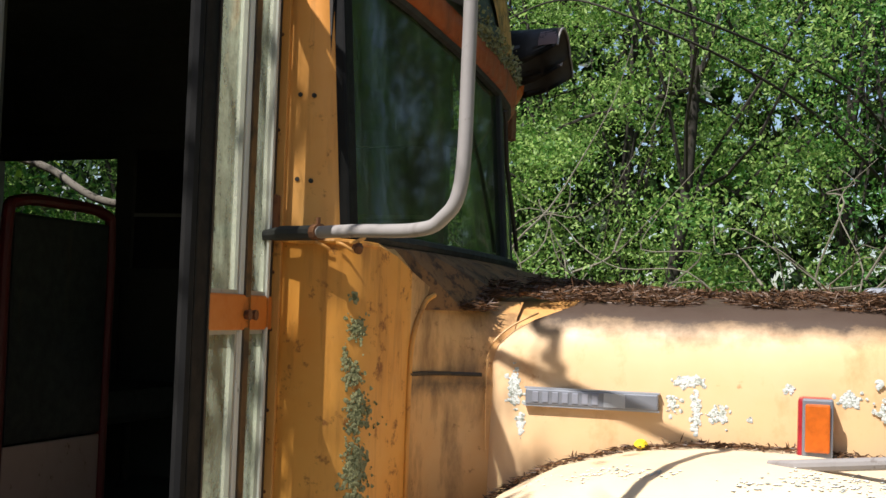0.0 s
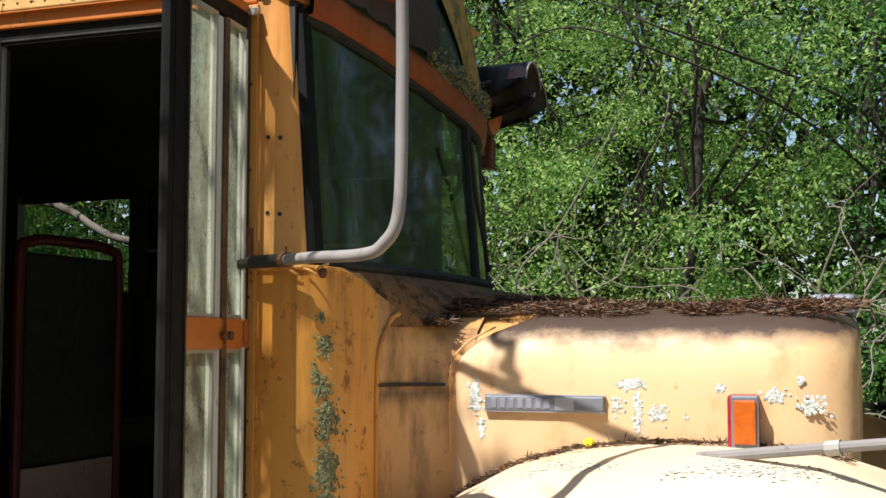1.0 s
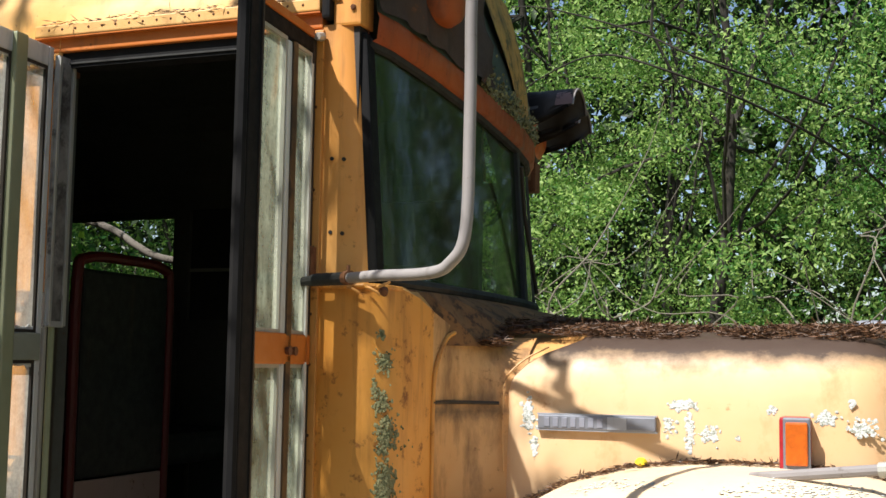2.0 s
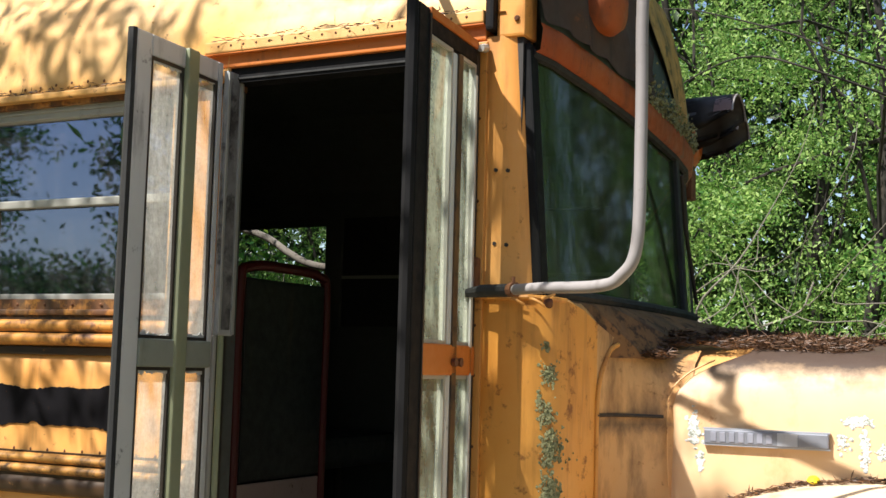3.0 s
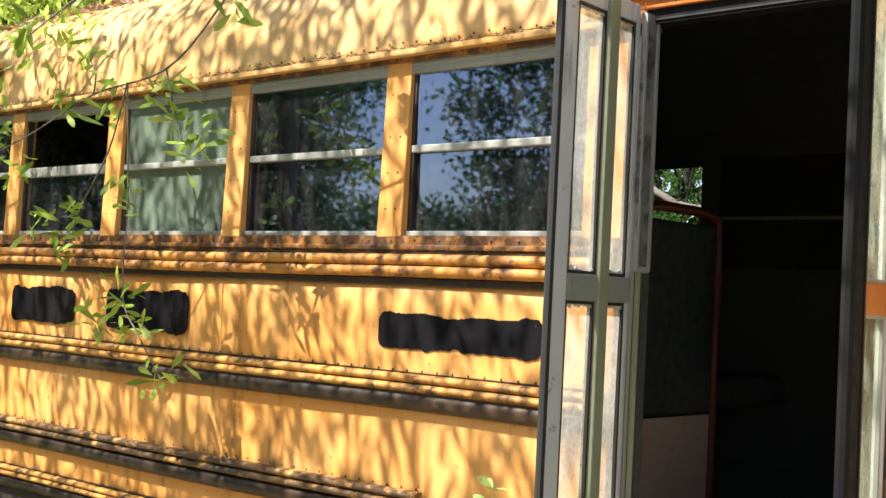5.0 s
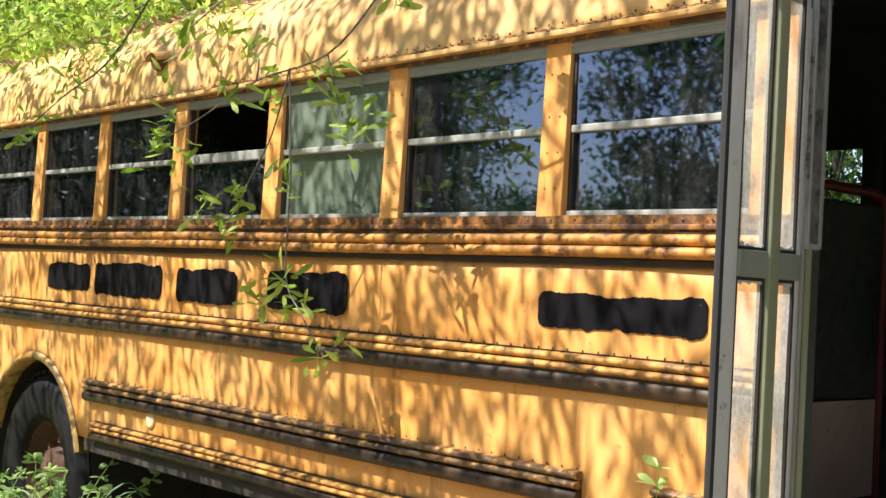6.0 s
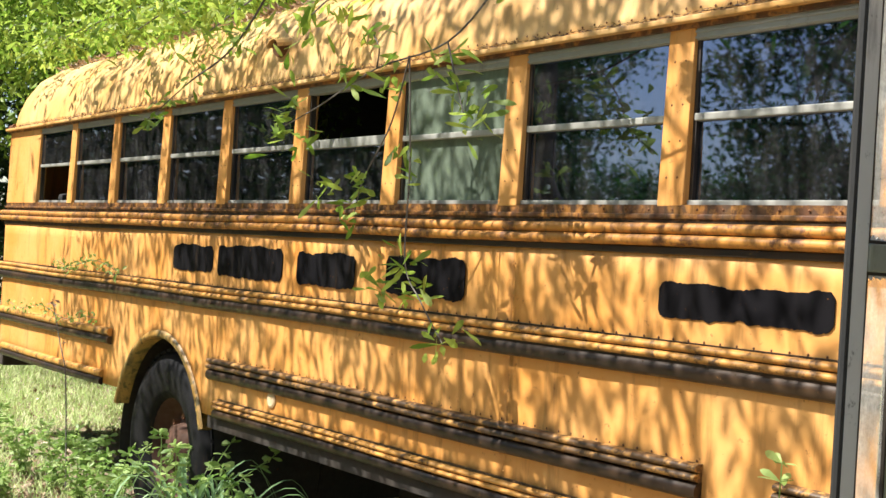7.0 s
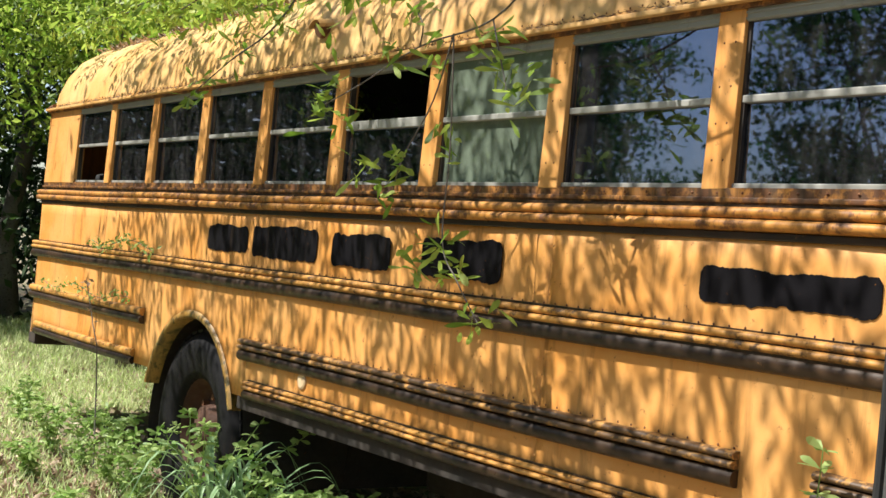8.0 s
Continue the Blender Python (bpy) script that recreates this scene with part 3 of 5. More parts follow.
rivet_row([(x, 0.002, 2.2 + 0.04 * i) for x in (0.62, -0.80, -2.22, -3.64, -5.06) for i in range(5)], 0.0036, ROOF_PAINT)
lamp = part("clearance_lamp", tube([(-2.30, 0.06, 2.345), (-2.30, 0.0, 2.325), (-2.30, -0.02, 2.318)], [0.04, 0.04, 0.03], 12), RUST, bus, "rusty broken clearance lamp")
part("lamp_visor", sheet([[(-2.30 + 0.05 * math.cos(a), 0.05, 2.345 + 0.035 * math.sin(a)) for a in np.linspace(0, math.pi, 9)], [(-2.30 + 0.05 * math.cos(a), -0.04, 2.325 + 0.035 * math.sin(a)) for a in np.linspace(0, math.pi, 9)]], (0, 0, 0.003)), ROOF_PAINT, lamp)
part("rear_lamp", tube([(-6.30, 0.05, 2.18), (-6.36, 0.03, 2.17)], [0.035, 0.028], 10), RUST, bus)

# rear end, far side, floor
part("rear_wall", box(-6.335, -6.30, 0.03, WIDE - 0.03, 0.705, 2.16, 0.01, sag), YELLOW, bus)
rc = lambda z: [(-6.23 - 0.085 * math.sin(a), 0.085 - 0.085 * math.cos(a), z) for a in np.linspace(0, math.pi / 2, 7)]
smooth(part("rear_corner", sheet([[sag(Vector(p)) for p in rc(z)] for z in (0.705, 0.9, 1.2, 1.5, 1.66)] + [rc(2.16)]), YELLOW, bus, "rounded yellow rear corner"))
part("rear_bumper", box(-6.50, -6.34, 0.06, WIDE - 0.06, 0.50, 0.68, 0.02), UNDERSIDE, bus)
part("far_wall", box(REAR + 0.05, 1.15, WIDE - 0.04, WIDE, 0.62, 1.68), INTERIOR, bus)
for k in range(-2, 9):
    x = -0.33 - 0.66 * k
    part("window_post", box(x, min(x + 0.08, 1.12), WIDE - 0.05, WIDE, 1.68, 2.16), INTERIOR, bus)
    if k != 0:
        # opaque dark panel added to keep this far window black
        part("dark_window_panel", box(x - 0.58, x, WIDE - 0.03, WIDE - 0.02, 1.68, 2.158), VINYL, bus)
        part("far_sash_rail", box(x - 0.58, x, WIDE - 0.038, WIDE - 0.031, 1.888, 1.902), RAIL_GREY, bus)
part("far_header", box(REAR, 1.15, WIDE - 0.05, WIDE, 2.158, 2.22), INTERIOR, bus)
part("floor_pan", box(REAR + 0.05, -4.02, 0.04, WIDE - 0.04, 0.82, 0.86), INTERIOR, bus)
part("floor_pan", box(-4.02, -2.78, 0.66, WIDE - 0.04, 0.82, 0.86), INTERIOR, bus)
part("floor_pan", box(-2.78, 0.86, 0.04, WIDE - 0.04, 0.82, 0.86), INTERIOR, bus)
part("cab_floor", box(0.86, 1.20, 0.75, WIDE - 0.04, 0.82, 0.86), INTERIOR, bus)
part("step", box(0.86, 1.5, 0.03, 0.40, 0.40, 0.44), INTERIOR, bus)
part("step", box(0.86, 1.5, 0.38, 0.78, 0.60, 0.64), INTERIOR, bus)
part("step_riser", box(0.86, 1.5, 0.76, 0.79, 0.42, 0.84), INTERIOR, bus)
part("step_riser", box(0.86, 1.5, 0.38, 0.40, 0.42, 0.62), INTERIOR, bus)
part("chassis_rail", box(-6.2, 2.7, 0.65, 0.75, 0.50, 0.72), UNDERSIDE, bus)
part("chassis_rail", box(-6.2, 2.7, 1.60, 1.70, 0.50, 0.72), UNDERSIDE, bus)
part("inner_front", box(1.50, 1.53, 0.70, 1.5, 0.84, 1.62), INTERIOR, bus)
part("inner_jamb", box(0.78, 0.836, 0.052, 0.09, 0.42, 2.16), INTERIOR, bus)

# barrier behind the step well, a seat behind it
bar = part("barrier_frame", tube(bend([(0.45, 0.62, 0.86), (0.45, 0.62, 1.3), (0.45, 0.62, 1.72), (0.45, 0.66, 1.79), (0.45, 0.85, 1.80), (0.45, 1.04, 1.79), (0.45, 1.08, 1.72), (0.45, 1.08, 1.3), (0.45, 1.08, 0.86)]), 0.016, 10), RED_PAINT, bus, "dark red tubular barrier frame")
part("barrier_pad", box(0.44, 0.46, 0.64, 1.06, 1.17, 1.76, 0.01), VINYL, bar)
part("barrier_board", box(0.443, 0.457, 0.64, 1.06, 0.87, 1.165, 0.004), PINK_PANEL, bar, "faded pink barrier board")


def seat(x, y):
    s = thing("bench_seat", "", "")
    s.parent = bus
    part("backrest", box(x, x + 0.09, y, y + 0.9, 1.15, 1.72, 0.03), VINYL, s)
    part("seat_cushion", box(x + 0.08, x + 0.46, y, y + 0.9, 1.12, 1.24, 0.03), VINYL, s)
    for yy in (y + 0.1, y + 0.8):
        part("leg", tube([(x + 0.2, yy, 0.86), (x + 0.2, yy, 1.13)], 0.015, 8), UNDERSIDE, s)


for k in range(8):
    seat(-0.45 - PITCH * k, 0.08)
    seat(-0.35 - PITCH * k, 1.36)
driver = thing("driver_seat", "", "")
driver.parent = bus
part("backrest", box(0.72, 0.82, 1.35, 1.85, 1.22, 1.70, 0.04), VINYL, driver)
part("seat_cushion", box(0.80, 1.25, 1.35, 1.85, 1.14, 1.26, 0.04), VINYL, driver)
part("pedestal", box(0.95, 1.1, 1.5, 1.7, 0.86, 1.15, 0.01), VINYL, driver)

# ---- door ----
part("door_header", box(0.80, 1.508, -0.010, 0.03, 2.184, 2.218, 0.003), ORANGE, bus, "orange door header")
part("header_lip", box(0.80, 1.508, -0.026, 0.0, 2.217, 2.243, 0.003), ROOF_PAINT, bus, "riveted yellow lip over the door")
part("lip_underside", box(0.80, 1.508, -0.024, -0.004, 2.2130, 2.2165), ORANGE, bus)
rivet_row([(0.84 + 0.035 * i, -0.0265, 2.231) for i in range(19)], 0.0032, RUST)
part("header_channel", box(0.846, 1.49, 0.002, 0.05, 2.150, 2.185), BLACK_RUBBER, bus)
part("header_strip", box(0.868, 1.49, -0.002, 0.002, 2.157, 2.161), RUBBER, bus)
part("rear_stop", box(DOOR_A - 0.005, DOOR_A + 0.006, -0.01, 0.03, 0.5, 2.150, 0.003), DARK_FRAME, bus)


def door_leaf(x, front):
    """An open leaf square to the side: two glazed columns above and below a middle rail."""
    out, top, low = (-0.33 if front else -0.345), (2.172 if front else 2.186), 0.50
    inn = -0.012 if front else -0.040
    A, B, C = (BLACK_RUBBER, DARK_FRAME, DARK_FRAME) if front else (GREY_FRAME, RAIL_GREY, GREY_FRAME)
    t = 0.009
    leaf = thing("door_leaf", "", "")
    leaf.parent = bus
    leaf["label"] = "open bus door leaf with dirty glass panes"
    part("outer_stile", box(x - t, x + t, out, out + 0.05, low, top, 0.004), A, leaf, "black rubber-edged stile" if front else "scuffed grey stile")
    part("inner_stile", box(x - t, x + t, inn - 0.018, inn, low, top, 0.004), C, leaf)
    if not front:
        part("edge_rubber", tube([(x, out - 0.004, low), (x, out - 0.005, top)], 0.010, 8), RUBBER, leaf, "dark perished edge rubber")
    if front:
        part("edge_rubber", tube([(x + 0.0, out - 0.010, low), (x + 0.0, out - 0.012, top)], 0.012, 8), BLACK_RUBBER, leaf)
    part("top_rail", box(x - t, x + t, out + 0.05, inn - 0.018, top - 0.045, top - (0.014 if front else 0.0), 0.004), A, leaf)
    if front:
        part("top_capping", box(x - t - 0.002, x + t + 0.003, out + 0.05, inn - 0.018, top - 0.014, top + 0.004, 0.003), ORANGE, leaf, "orange capping of the door leaf")
    part("middle_rail", box(x - t - 0.004, x + t + 0.004, out + 0.05, inn - 0.006, 1.500, 1.558, 0.004), ORANGE if front else B, leaf, "orange painted middle rail" if front else "green-grey middle rail")
    part("bottom_rail", box(x - t, x + t, out + 0.05, inn - 0.018, low, low + 0.08, 0.004), A, leaf)
    mid = (-0.158, -0.118) if front else (-0.182, -0.142)
    part("centre_stile", box(x - t - (0 if front else 0.006), x + t + (0 if front else 0.010), mid[0], mid[1], low, top - (0.05 if front else 0.0), 0.005), WHITE_STRIP if front else GREEN_FRAME, leaf, "pale peeling stile" if front else "algae-green stile")
    if front:
        part("inner_edge", box(x + t - 0.001, x + t + 0.003, out + 0.046, out + 0.053, low, top - 0.01), DARK_FRAME, leaf)
        part("glass_bead", box(x + t, x + t + 0.004, -0.046, -0.036, low + 0.05, top - 0.07), WHITE_STRIP, leaf)
        part("centre_groove", box(x + t - 0.001, x + t + 0.004, -0.140, -0.118, low, top - 0.05), BROWN_GROOVE, leaf)
    for a, b in ((out + 0.05, mid[0]), (mid[1], inn - 0.018)):
        for z0, z1 in ((1.558, top - 0.045), (low + 0.08, 1.500)):
            part("pane", sheet([[(x + 0.0015 * math.sin(9 * z), y, z) for y in (a, (a + b) / 2, b)] for z in np.linspace(z0, z1, 7)]), DOOR_GLASS_GREEN if front else DOOR_GLASS, leaf, "milky dirty pane")
            rim = bmesh.new()
            for y0, y1 in ((a, a + 0.007), (b - 0.007, b)):
                add_box(rim, x - 0.007, x + 0.007, y0, y1, z0, z1)
            for p, q in ((z0, z0 + 0.007), (z1 - 0.007, z1)):
                add_box(rim, x - 0.007, x + 0.007, a + 0.007, b - 0.007, p, q)
            part("glazing_bead", rim, ALU if front else DARK_FRAME, leaf)
            if not front:
                n = 24
                ys = [a + 0.006 + (b - a - 0.012) * i / n for i in range(n + 1)]
                for zz, up in ((z0, 1), (z1, -1)):
                    lip = [zz + up * (0.012 + 0.010 * noise.noise((60 * y, 7 * zz, 1.3)) + 0.006 * noise.noise((190 * y, zz, 4.0))) for y in ys]
                    part("putty_smear", sheet([[(x + 0.0045, y, zz) for y in ys], [(x + 0.0045, y, q) for y, q in zip(ys, lip)]], (-0.002, 0, 0)), GREY_FRAME, leaf, "ragged grey putty along the pane")
    if front:
        for y in (-0.140, -0.112):
            part("knob", tube([(x - t, y, 1.525), (x - t - 0.012, y, 1.525)], [0.007, 0.009], 8), RUST, leaf)
            part("knob", tube([(x + t + 0.004, y, 1.525), (x + t + 0.014, y, 1.525)], [0.007, 0.009], 8), RUST, leaf)
    return leaf


def swing(leaf, x, slope):
    for ob in leaf.children:
        for v in ob.data.vertices:
            v.co.x -= slope * v.co.y


swing(door_leaf(0.858, False), 0.858, 0.05)
swing(door_leaf(1.488, True), 1.488, 0.085)
strip = part("seal_strip", box(0.868, 0.880, -0.036, 0.020, 1.572, 2.170, 0.003), PALE_SEAL, bus, "hanging grey door seal strip with black smudges")
part("strip_edge", box(0.880, 0.884, 0.010, 0.020, 1.575, 2.165, 0.001), ALU, strip)
part("strip_edge", box(0.880, 0.884, -0.036, -0.030, 1.575, 2.165, 0.001), ALU, strip)
part("worn_face", box(0.8795, 0.8815, -0.024, 0.006, 1.585, 2.155, 0.0008), SMUDGE, strip, "rubbed face with soft black smudges")
part("jamb_tube", tube([(0.872, -0.012, 0.52), (0.872, -0.012, 1.572)], 0.007, 8), GREEN_FRAME, bus, "thin green jamb tube")
part("jamb_bead", box(0.862, 0.872, -0.036, -0.026, 0.52, 1.572, 0.002), ALU, bus)

# ---- front corner: pillar, windshield, cap ----
rake = lambda z: -0.068 * (z - 1.66)
pillar = [(1.488, 0.03), (1.490, -0.002), (1.505, -0.006), (1.545, -0.0065), (1.588, -0.004), (1.607, 0.004), (1.618, 0.020), (1.621, 0.05)]
smooth(part("door_pillar", sheet([[(x + (0.0 if k < 4 else rake(z)), y, z) for k, (x, y) in enumerate(pillar)] for z in np.linspace(1.655, 2.19, 9)]), YELLOW, bus, "yellow front door pillar with screw holes"))
part("pillar_core", box(1.494, 1.585, 0.004, 0.06, 0.55, 2.19), DARK_FRAME, bus)
part("cowl_lip", tube([(1.512, -0.010, 1.657), (1.56, -0.012, 1.655), (1.61, -0.006, 1.657), (1.65, 0.012, 1.655), (1.668, 0.05, 1.652)], 0.005, 8), COWL_PAINT, bus)
for x, dx, dz in ((1.575, 0.03, -0.012), (1.615, 0.035, -0.016), (1.640, 0.03, 0.010)):
    smooth(part("paint_curl", sheet([[(x + dx * t, -0.013 - 0.006 * math.sin(math.pi * t), 1.650 + dz * t * t + w) for t in np.linspace(0, 1, 6)] for w in (0.0, 0.006)], (0, 0.0012, 0)), YELLOW, bus, "curled paint flake on the cowl lip"))
part("lip_knob", tube([(1.652, -0.004, 1.646), (1.660, -0.018, 1.640)], [0.010, 0.007], 10), RUST, bus)
part("pillar_flange", box(1.484, 1.512, -0.012, -0.004, 0.55, 2.18, 0.002), YELLOW, bus)
for x, z in ((1.535, 1.913), (1.561, 1.911), (1.535, 1.764), (1.561, 1.761)):
    part("screw_hole", tube([(x, -0.004, z), (x, -0.0085, z)], 0.0042, 8), VINYL, bus)
rivet_row([(1.498, -0.012, z) for z in (0.95, 1.08, 1.22, 1.36, 1.50, 1.60, 1.85, 2.02)], 0.0036, RUST)

fy = [0.03, 0.06, 0.10, 0.20, 0.30, 0.45, 0.60, 0.75, 0.90, 1.05, 1.15, 1.25, 1.35, 1.50, 1.75, 2.05, 2.30]
top_z = lambda y: 2.160 - 0.080 * min(y, 1.2)
front_row = lambda off, z: [(interp(y, FRONT) + off + rake(z(y)), y, z(y)) for y in fy]
smooth(part("windshield", sheet([front_row(0.0, lambda y, s=s: 1.665 + (top_z(y) - 1.665) * s) for s in (0, 0.25, 0.5, 0.75, 1.0)]), SHIELD_GLASS, bus, "grimy green-tinted windshield"))
part("windshield_gasket", tube([(interp(y, FRONT) + 0.006, y, 1.668) for y in fy], 0.012, 8), RUBBER, bus)
part("windshield_gasket", tube([(interp(y, FRONT) + 0.004 + rake(top_z(y)), y, top_z(y)) for y in fy], 0.012, 8), RUBBER, bus)
part("windshield_gasket", box(1.608, 1.632, 0.012, 0.052, 1.66, 2.175, 0.005, lambda co: Vector((co.x + rake(co.z), co.y, co.z))), BLACK_RUBBER, bus)
for y in (0.92, 1.20):
    part("windshield_divider", box(interp(y, FRONT) - 0.006, interp(y, FRONT) + 0.012, y - 0.014, y + 0.014, 1.66, top_z(y), 0.004, lambda co: Vector((co.x + rake(co.z), co.y, co.z))), RUBBER, bus)
part("wiper_arm", tube([(1.69, 0.80, 2.02), (1.682, 0.86, 1.90), (1.685, 0.97, 1.70)], 0.006, 6), DARK_FRAME, bus)
visor = [front_row(0.010, lambda y: top_z(y) + 0.000), front_row(0.026, lambda y: top_z(y) + 0.006), front_row(0.034, lambda y: top_z(y) + 0.05), front_row(0.030, lambda y: top_z(y) + 0.062)]
smooth(part("visor_band", sheet(visor), SHADED_RED_ORANGE, bus, "orange band above the windshield"))
cap_rows = [front_row(0.030 - 0.10 * s * s, lambda y, s=s: top_z(y) + 0.062 + (2.60 - top_z(y) - 0.062) * s) for s in (0, 0.15, 0.3, 0.5, 0.7, 0.85, 1.0)]
smooth(part("sign_panel", sheet(cap_rows), CHARCOAL, bus, "peeling charcoal destination panel"))
smooth(part("roof_front", sheet([cap_rows[-1], [(x - 0.12, y, 2.66) for x, y, z in cap_rows[-1]], [(1.25, y, 2.70) for x, y, z in cap_rows[-1]]]), ROOF_PAINT, bus))
part("corner_cap", box(1.530, 1.592, -0.007, 0.06, 2.186, 2.36, 0.006), YELLOW, bus, "stained yellow roof corner plate")
part("corner_bolt", tube([(1.575, -0.005, 2.222), (1.575, -0.012, 2.222)], [0.007, 0.005], 8), RUST, bus)
part("corner_rubber", box(1.510, 1.530, -0.024, 0.02, 2.200, 2.36, 0.007), BLACK_RUBBER, bus)
rng = np.random.default_rng(31)
crust = []
for r in range(9):
    crust.append([])
    for c in range(27):
        y = 0.02 + 0.62 * c / 26
        u = r / 8
        lift = 0.006 + 0.030 * max(0.0, noise.noise((11 * y, 5 * u, 0.7))) + 0.016 * max(0.0, noise.noise((30 * y + 6 * u, 9 * u, 2.7)))
        z = top_z(y) + 0.066 + 0.34 * u + (0.012 * noise.noise((14 * y, 2.0, 0.0)) if r == 0 else 0.0)
        crust[-1].append((interp(y, FRONT) + 0.030 - 0.10 * (0.75 * u) ** 2 + rake(z) + lift, y, z))
smooth(part("peeling_crust", sheet(crust), RUST_CRUST, bus, "peeling dark rusty paint above the windshield"))
side_lamp = thing("side_lamp", "", "")
side_lamp.parent = bus
side_lamp["label"] = "faded orange lamp housing on the roof corner"
rows = [[(1.665 + dx, 0.300 + r * math.cos(a), 2.335 + r * math.sin(a)) for a in np.linspace(0, 2 * math.pi, 21)] for dx, r in ((-0.06, 0.075), (0.00, 0.078), (0.02, 0.068), (0.03, 0.04), (0.032, 0.0))]
smooth(part("housing", sheet(rows), SHADED_RED_ORANGE, side_lamp))
streak = [[(interp(y, FRONT) + 0.034 - 0.10 * q * q + rake(2.2), y, top_z(y) + 0.062 + (2.60 - top_z(y) - 0.062) * q) for y in (0.86 - 0.26 * q + 0.02 * math.sin(9 * q), 0.93 - 0.10 * q, 1.0 - 0.03 * q)] for q in np.linspace(0.05, 0.8, 9)]
smooth(part("paint_streak", sheet(streak), ALGAE_YELLOW, bus, "yellow streak on the charcoal panel"))
part("corner_bolt", tube([(1.508, -0.012, 2.165), (1.508, -0.034, 2.160)], [0.010, 0.008], 8), ALU, bus)
def signal_lamp(ox, y0):
    """A round warning lamp with a deep scoop-shaped hood."""
    sig = thing("signal_lamp", "", "")
    sig.parent = bus
    sig["label"] = "hooded warning lamp with faded lens"
    ring = lambda x, r, lo, hi, n: [(x + ox, y0 + 0.8 * r * math.cos(a), 2.262 + 0.8 * r * math.sin(a)) for a in np.linspace(lo, hi, n)]
    sm = lambda dx, r: ring(1.51 + dx, r, 0, 2 * math.pi, 25)
    smooth(part("housing", sheet([sm(-0.06, 0.10), sm(0.02, 0.105), sm(0.03, 0.09), sm(0.03, 0.0)]), DARK_FRAME, sig))
    smooth(part("lens", sheet([sm(0.03, 0.088), sm(0.045, 0.06), sm(0.05, 0.0)]), AMBER, sig))
    hd = lambda dx, r, lo, hi: ring(1.53 + dx, r, lo, hi, 17)
    smooth(part("hood", sheet([hd(0.0, 0.108, -0.5, 3.64), hd(0.09, 0.110, -0.2, 3.34), hd(0.17, 0.113, 0.3, 2.84)], (0, 0, 0.004)), DARK_FRAME, sig, "weathered dark lamp hood"))
    smooth(part("faded_tip", sheet([hd(0.115, 0.1135, 0.9, 2.84), hd(0.172, 0.1155, 0.75, 2.80)]), FADED_HOOD, sig, "pink sun-faded tip of the hood"))
    part("hood_lip", tube(hd(0.171, 0.113, 0.3, 2.84), 0.0035, 6), PALE_PIPE, sig)
    part("bracket", box(1.46 + ox, 1.54 + ox, y0 - 0.03, y0 + 0.03, 2.08, 2.18, 0.008), RUST, sig)


signal_lamp(0.0, 1.38)
signal_lamp(-0.05, 1.66)

# mirror arm
# past its top bend the arm is unseen, added to shadow the hood
arm = part("mirror_arm", tube(bend([(1.59, -0.055, 1.667), (1.70, -0.15, 1.664), (1.845, -0.265, 1.658), (1.895, -0.292, 1.672), (1.925, -0.300, 1.725), (1.930, -0.300, 1.90), (1.930, -0.300, 2.06), (1.925, -0.300, 2.20), (1.87, -0.300, 2.245), (1.65, -0.285, 2.32), (1.45, -0.27, 2.40), (1.36, -0.18, 2.45), (1.30, 0.04, 2.47)]), 0.0105, 12), PALE_PIPE, bus, "pale peeling tubular mirror arm")
smooth(arm)
part("rubber_sleeve", tube([(1.488, -0.042, 1.662), (1.53, -0.048, 1.666), (1.60, -0.057, 1.667)], [0.008, 0.013, 0.013], 10), RUBBER, arm)
part("clamp", tube([(1.598, -0.064, 1.667), (1.612, -0.074, 1.667)], 0.0145, 10), RUST, arm)
part("clamp_bolt", tube([(1.606, -0.07, 1.675), (1.606, -0.07, 1.692)], 0.004, 6), RUST, arm)
part("bracket", box(1.482, 1.508, -0.035, -0.010, 1.655, 1.735, 0.004), RUST, arm)

# ---- cowl, hood, fender ----
COWL = [(1.490, -0.002), (1.520, -0.007), (1.560, -0.008), (1.600, -0.004), (1.635, 0.004), (1.655, 0.022), (1.672, 0.055), (1.684, 0.11), (1.692, 0.17), (1.705, 0.23), (1.735, 0.285), (1.79, 0.32), (1.84, 0.335)]
COWL_X = [(0.055, 1.672), (0.11, 1.684), (0.17, 1.692), (0.23, 1.705), (0.285, 1.735), (0.32, 1.79), (0.4, 1.79)]
COWL_TOP = [(0.04, 1.655), (0.12, 1.635), (0.20, 1.60), (0.27, 1.572), (0.335, 1.55)]
cz = [0.55, 0.8, 1.05, 1.25, 1.40, 1.50, 1.58, 1.63, 1.655]
smooth(part("cowl_panel", sheet([[(x, y, z if z < 1.5 else 1.5 + (z - 1.5) * (interp(y, COWL_TOP) - 1.5) / 0.155) for x, y in COWL[:9]] for z in cz]), COWL_PAINT, bus, "stained yellow cowl panel"))
CREST = [(1.0, 0.0), (1.40, 0.0), (1.445, 0.004), (1.48, 0.011), (1.508, 0.021), (1.532, 0.036), (1.562, 0.084), (1.60, 0.16)]


def recess_point(x, y, z):
    w = min(1.0, max(0.0, (x - 1.70) / 0.08))
    z = z if z < 1.5 else 1.5 + (z - 1.5) * ((1 - w) * interp(y, COWL_TOP) + w * 1.566 - 1.5) / 0.155
    return (x, y + 0.006 * w + w * interp(z, CREST), z)


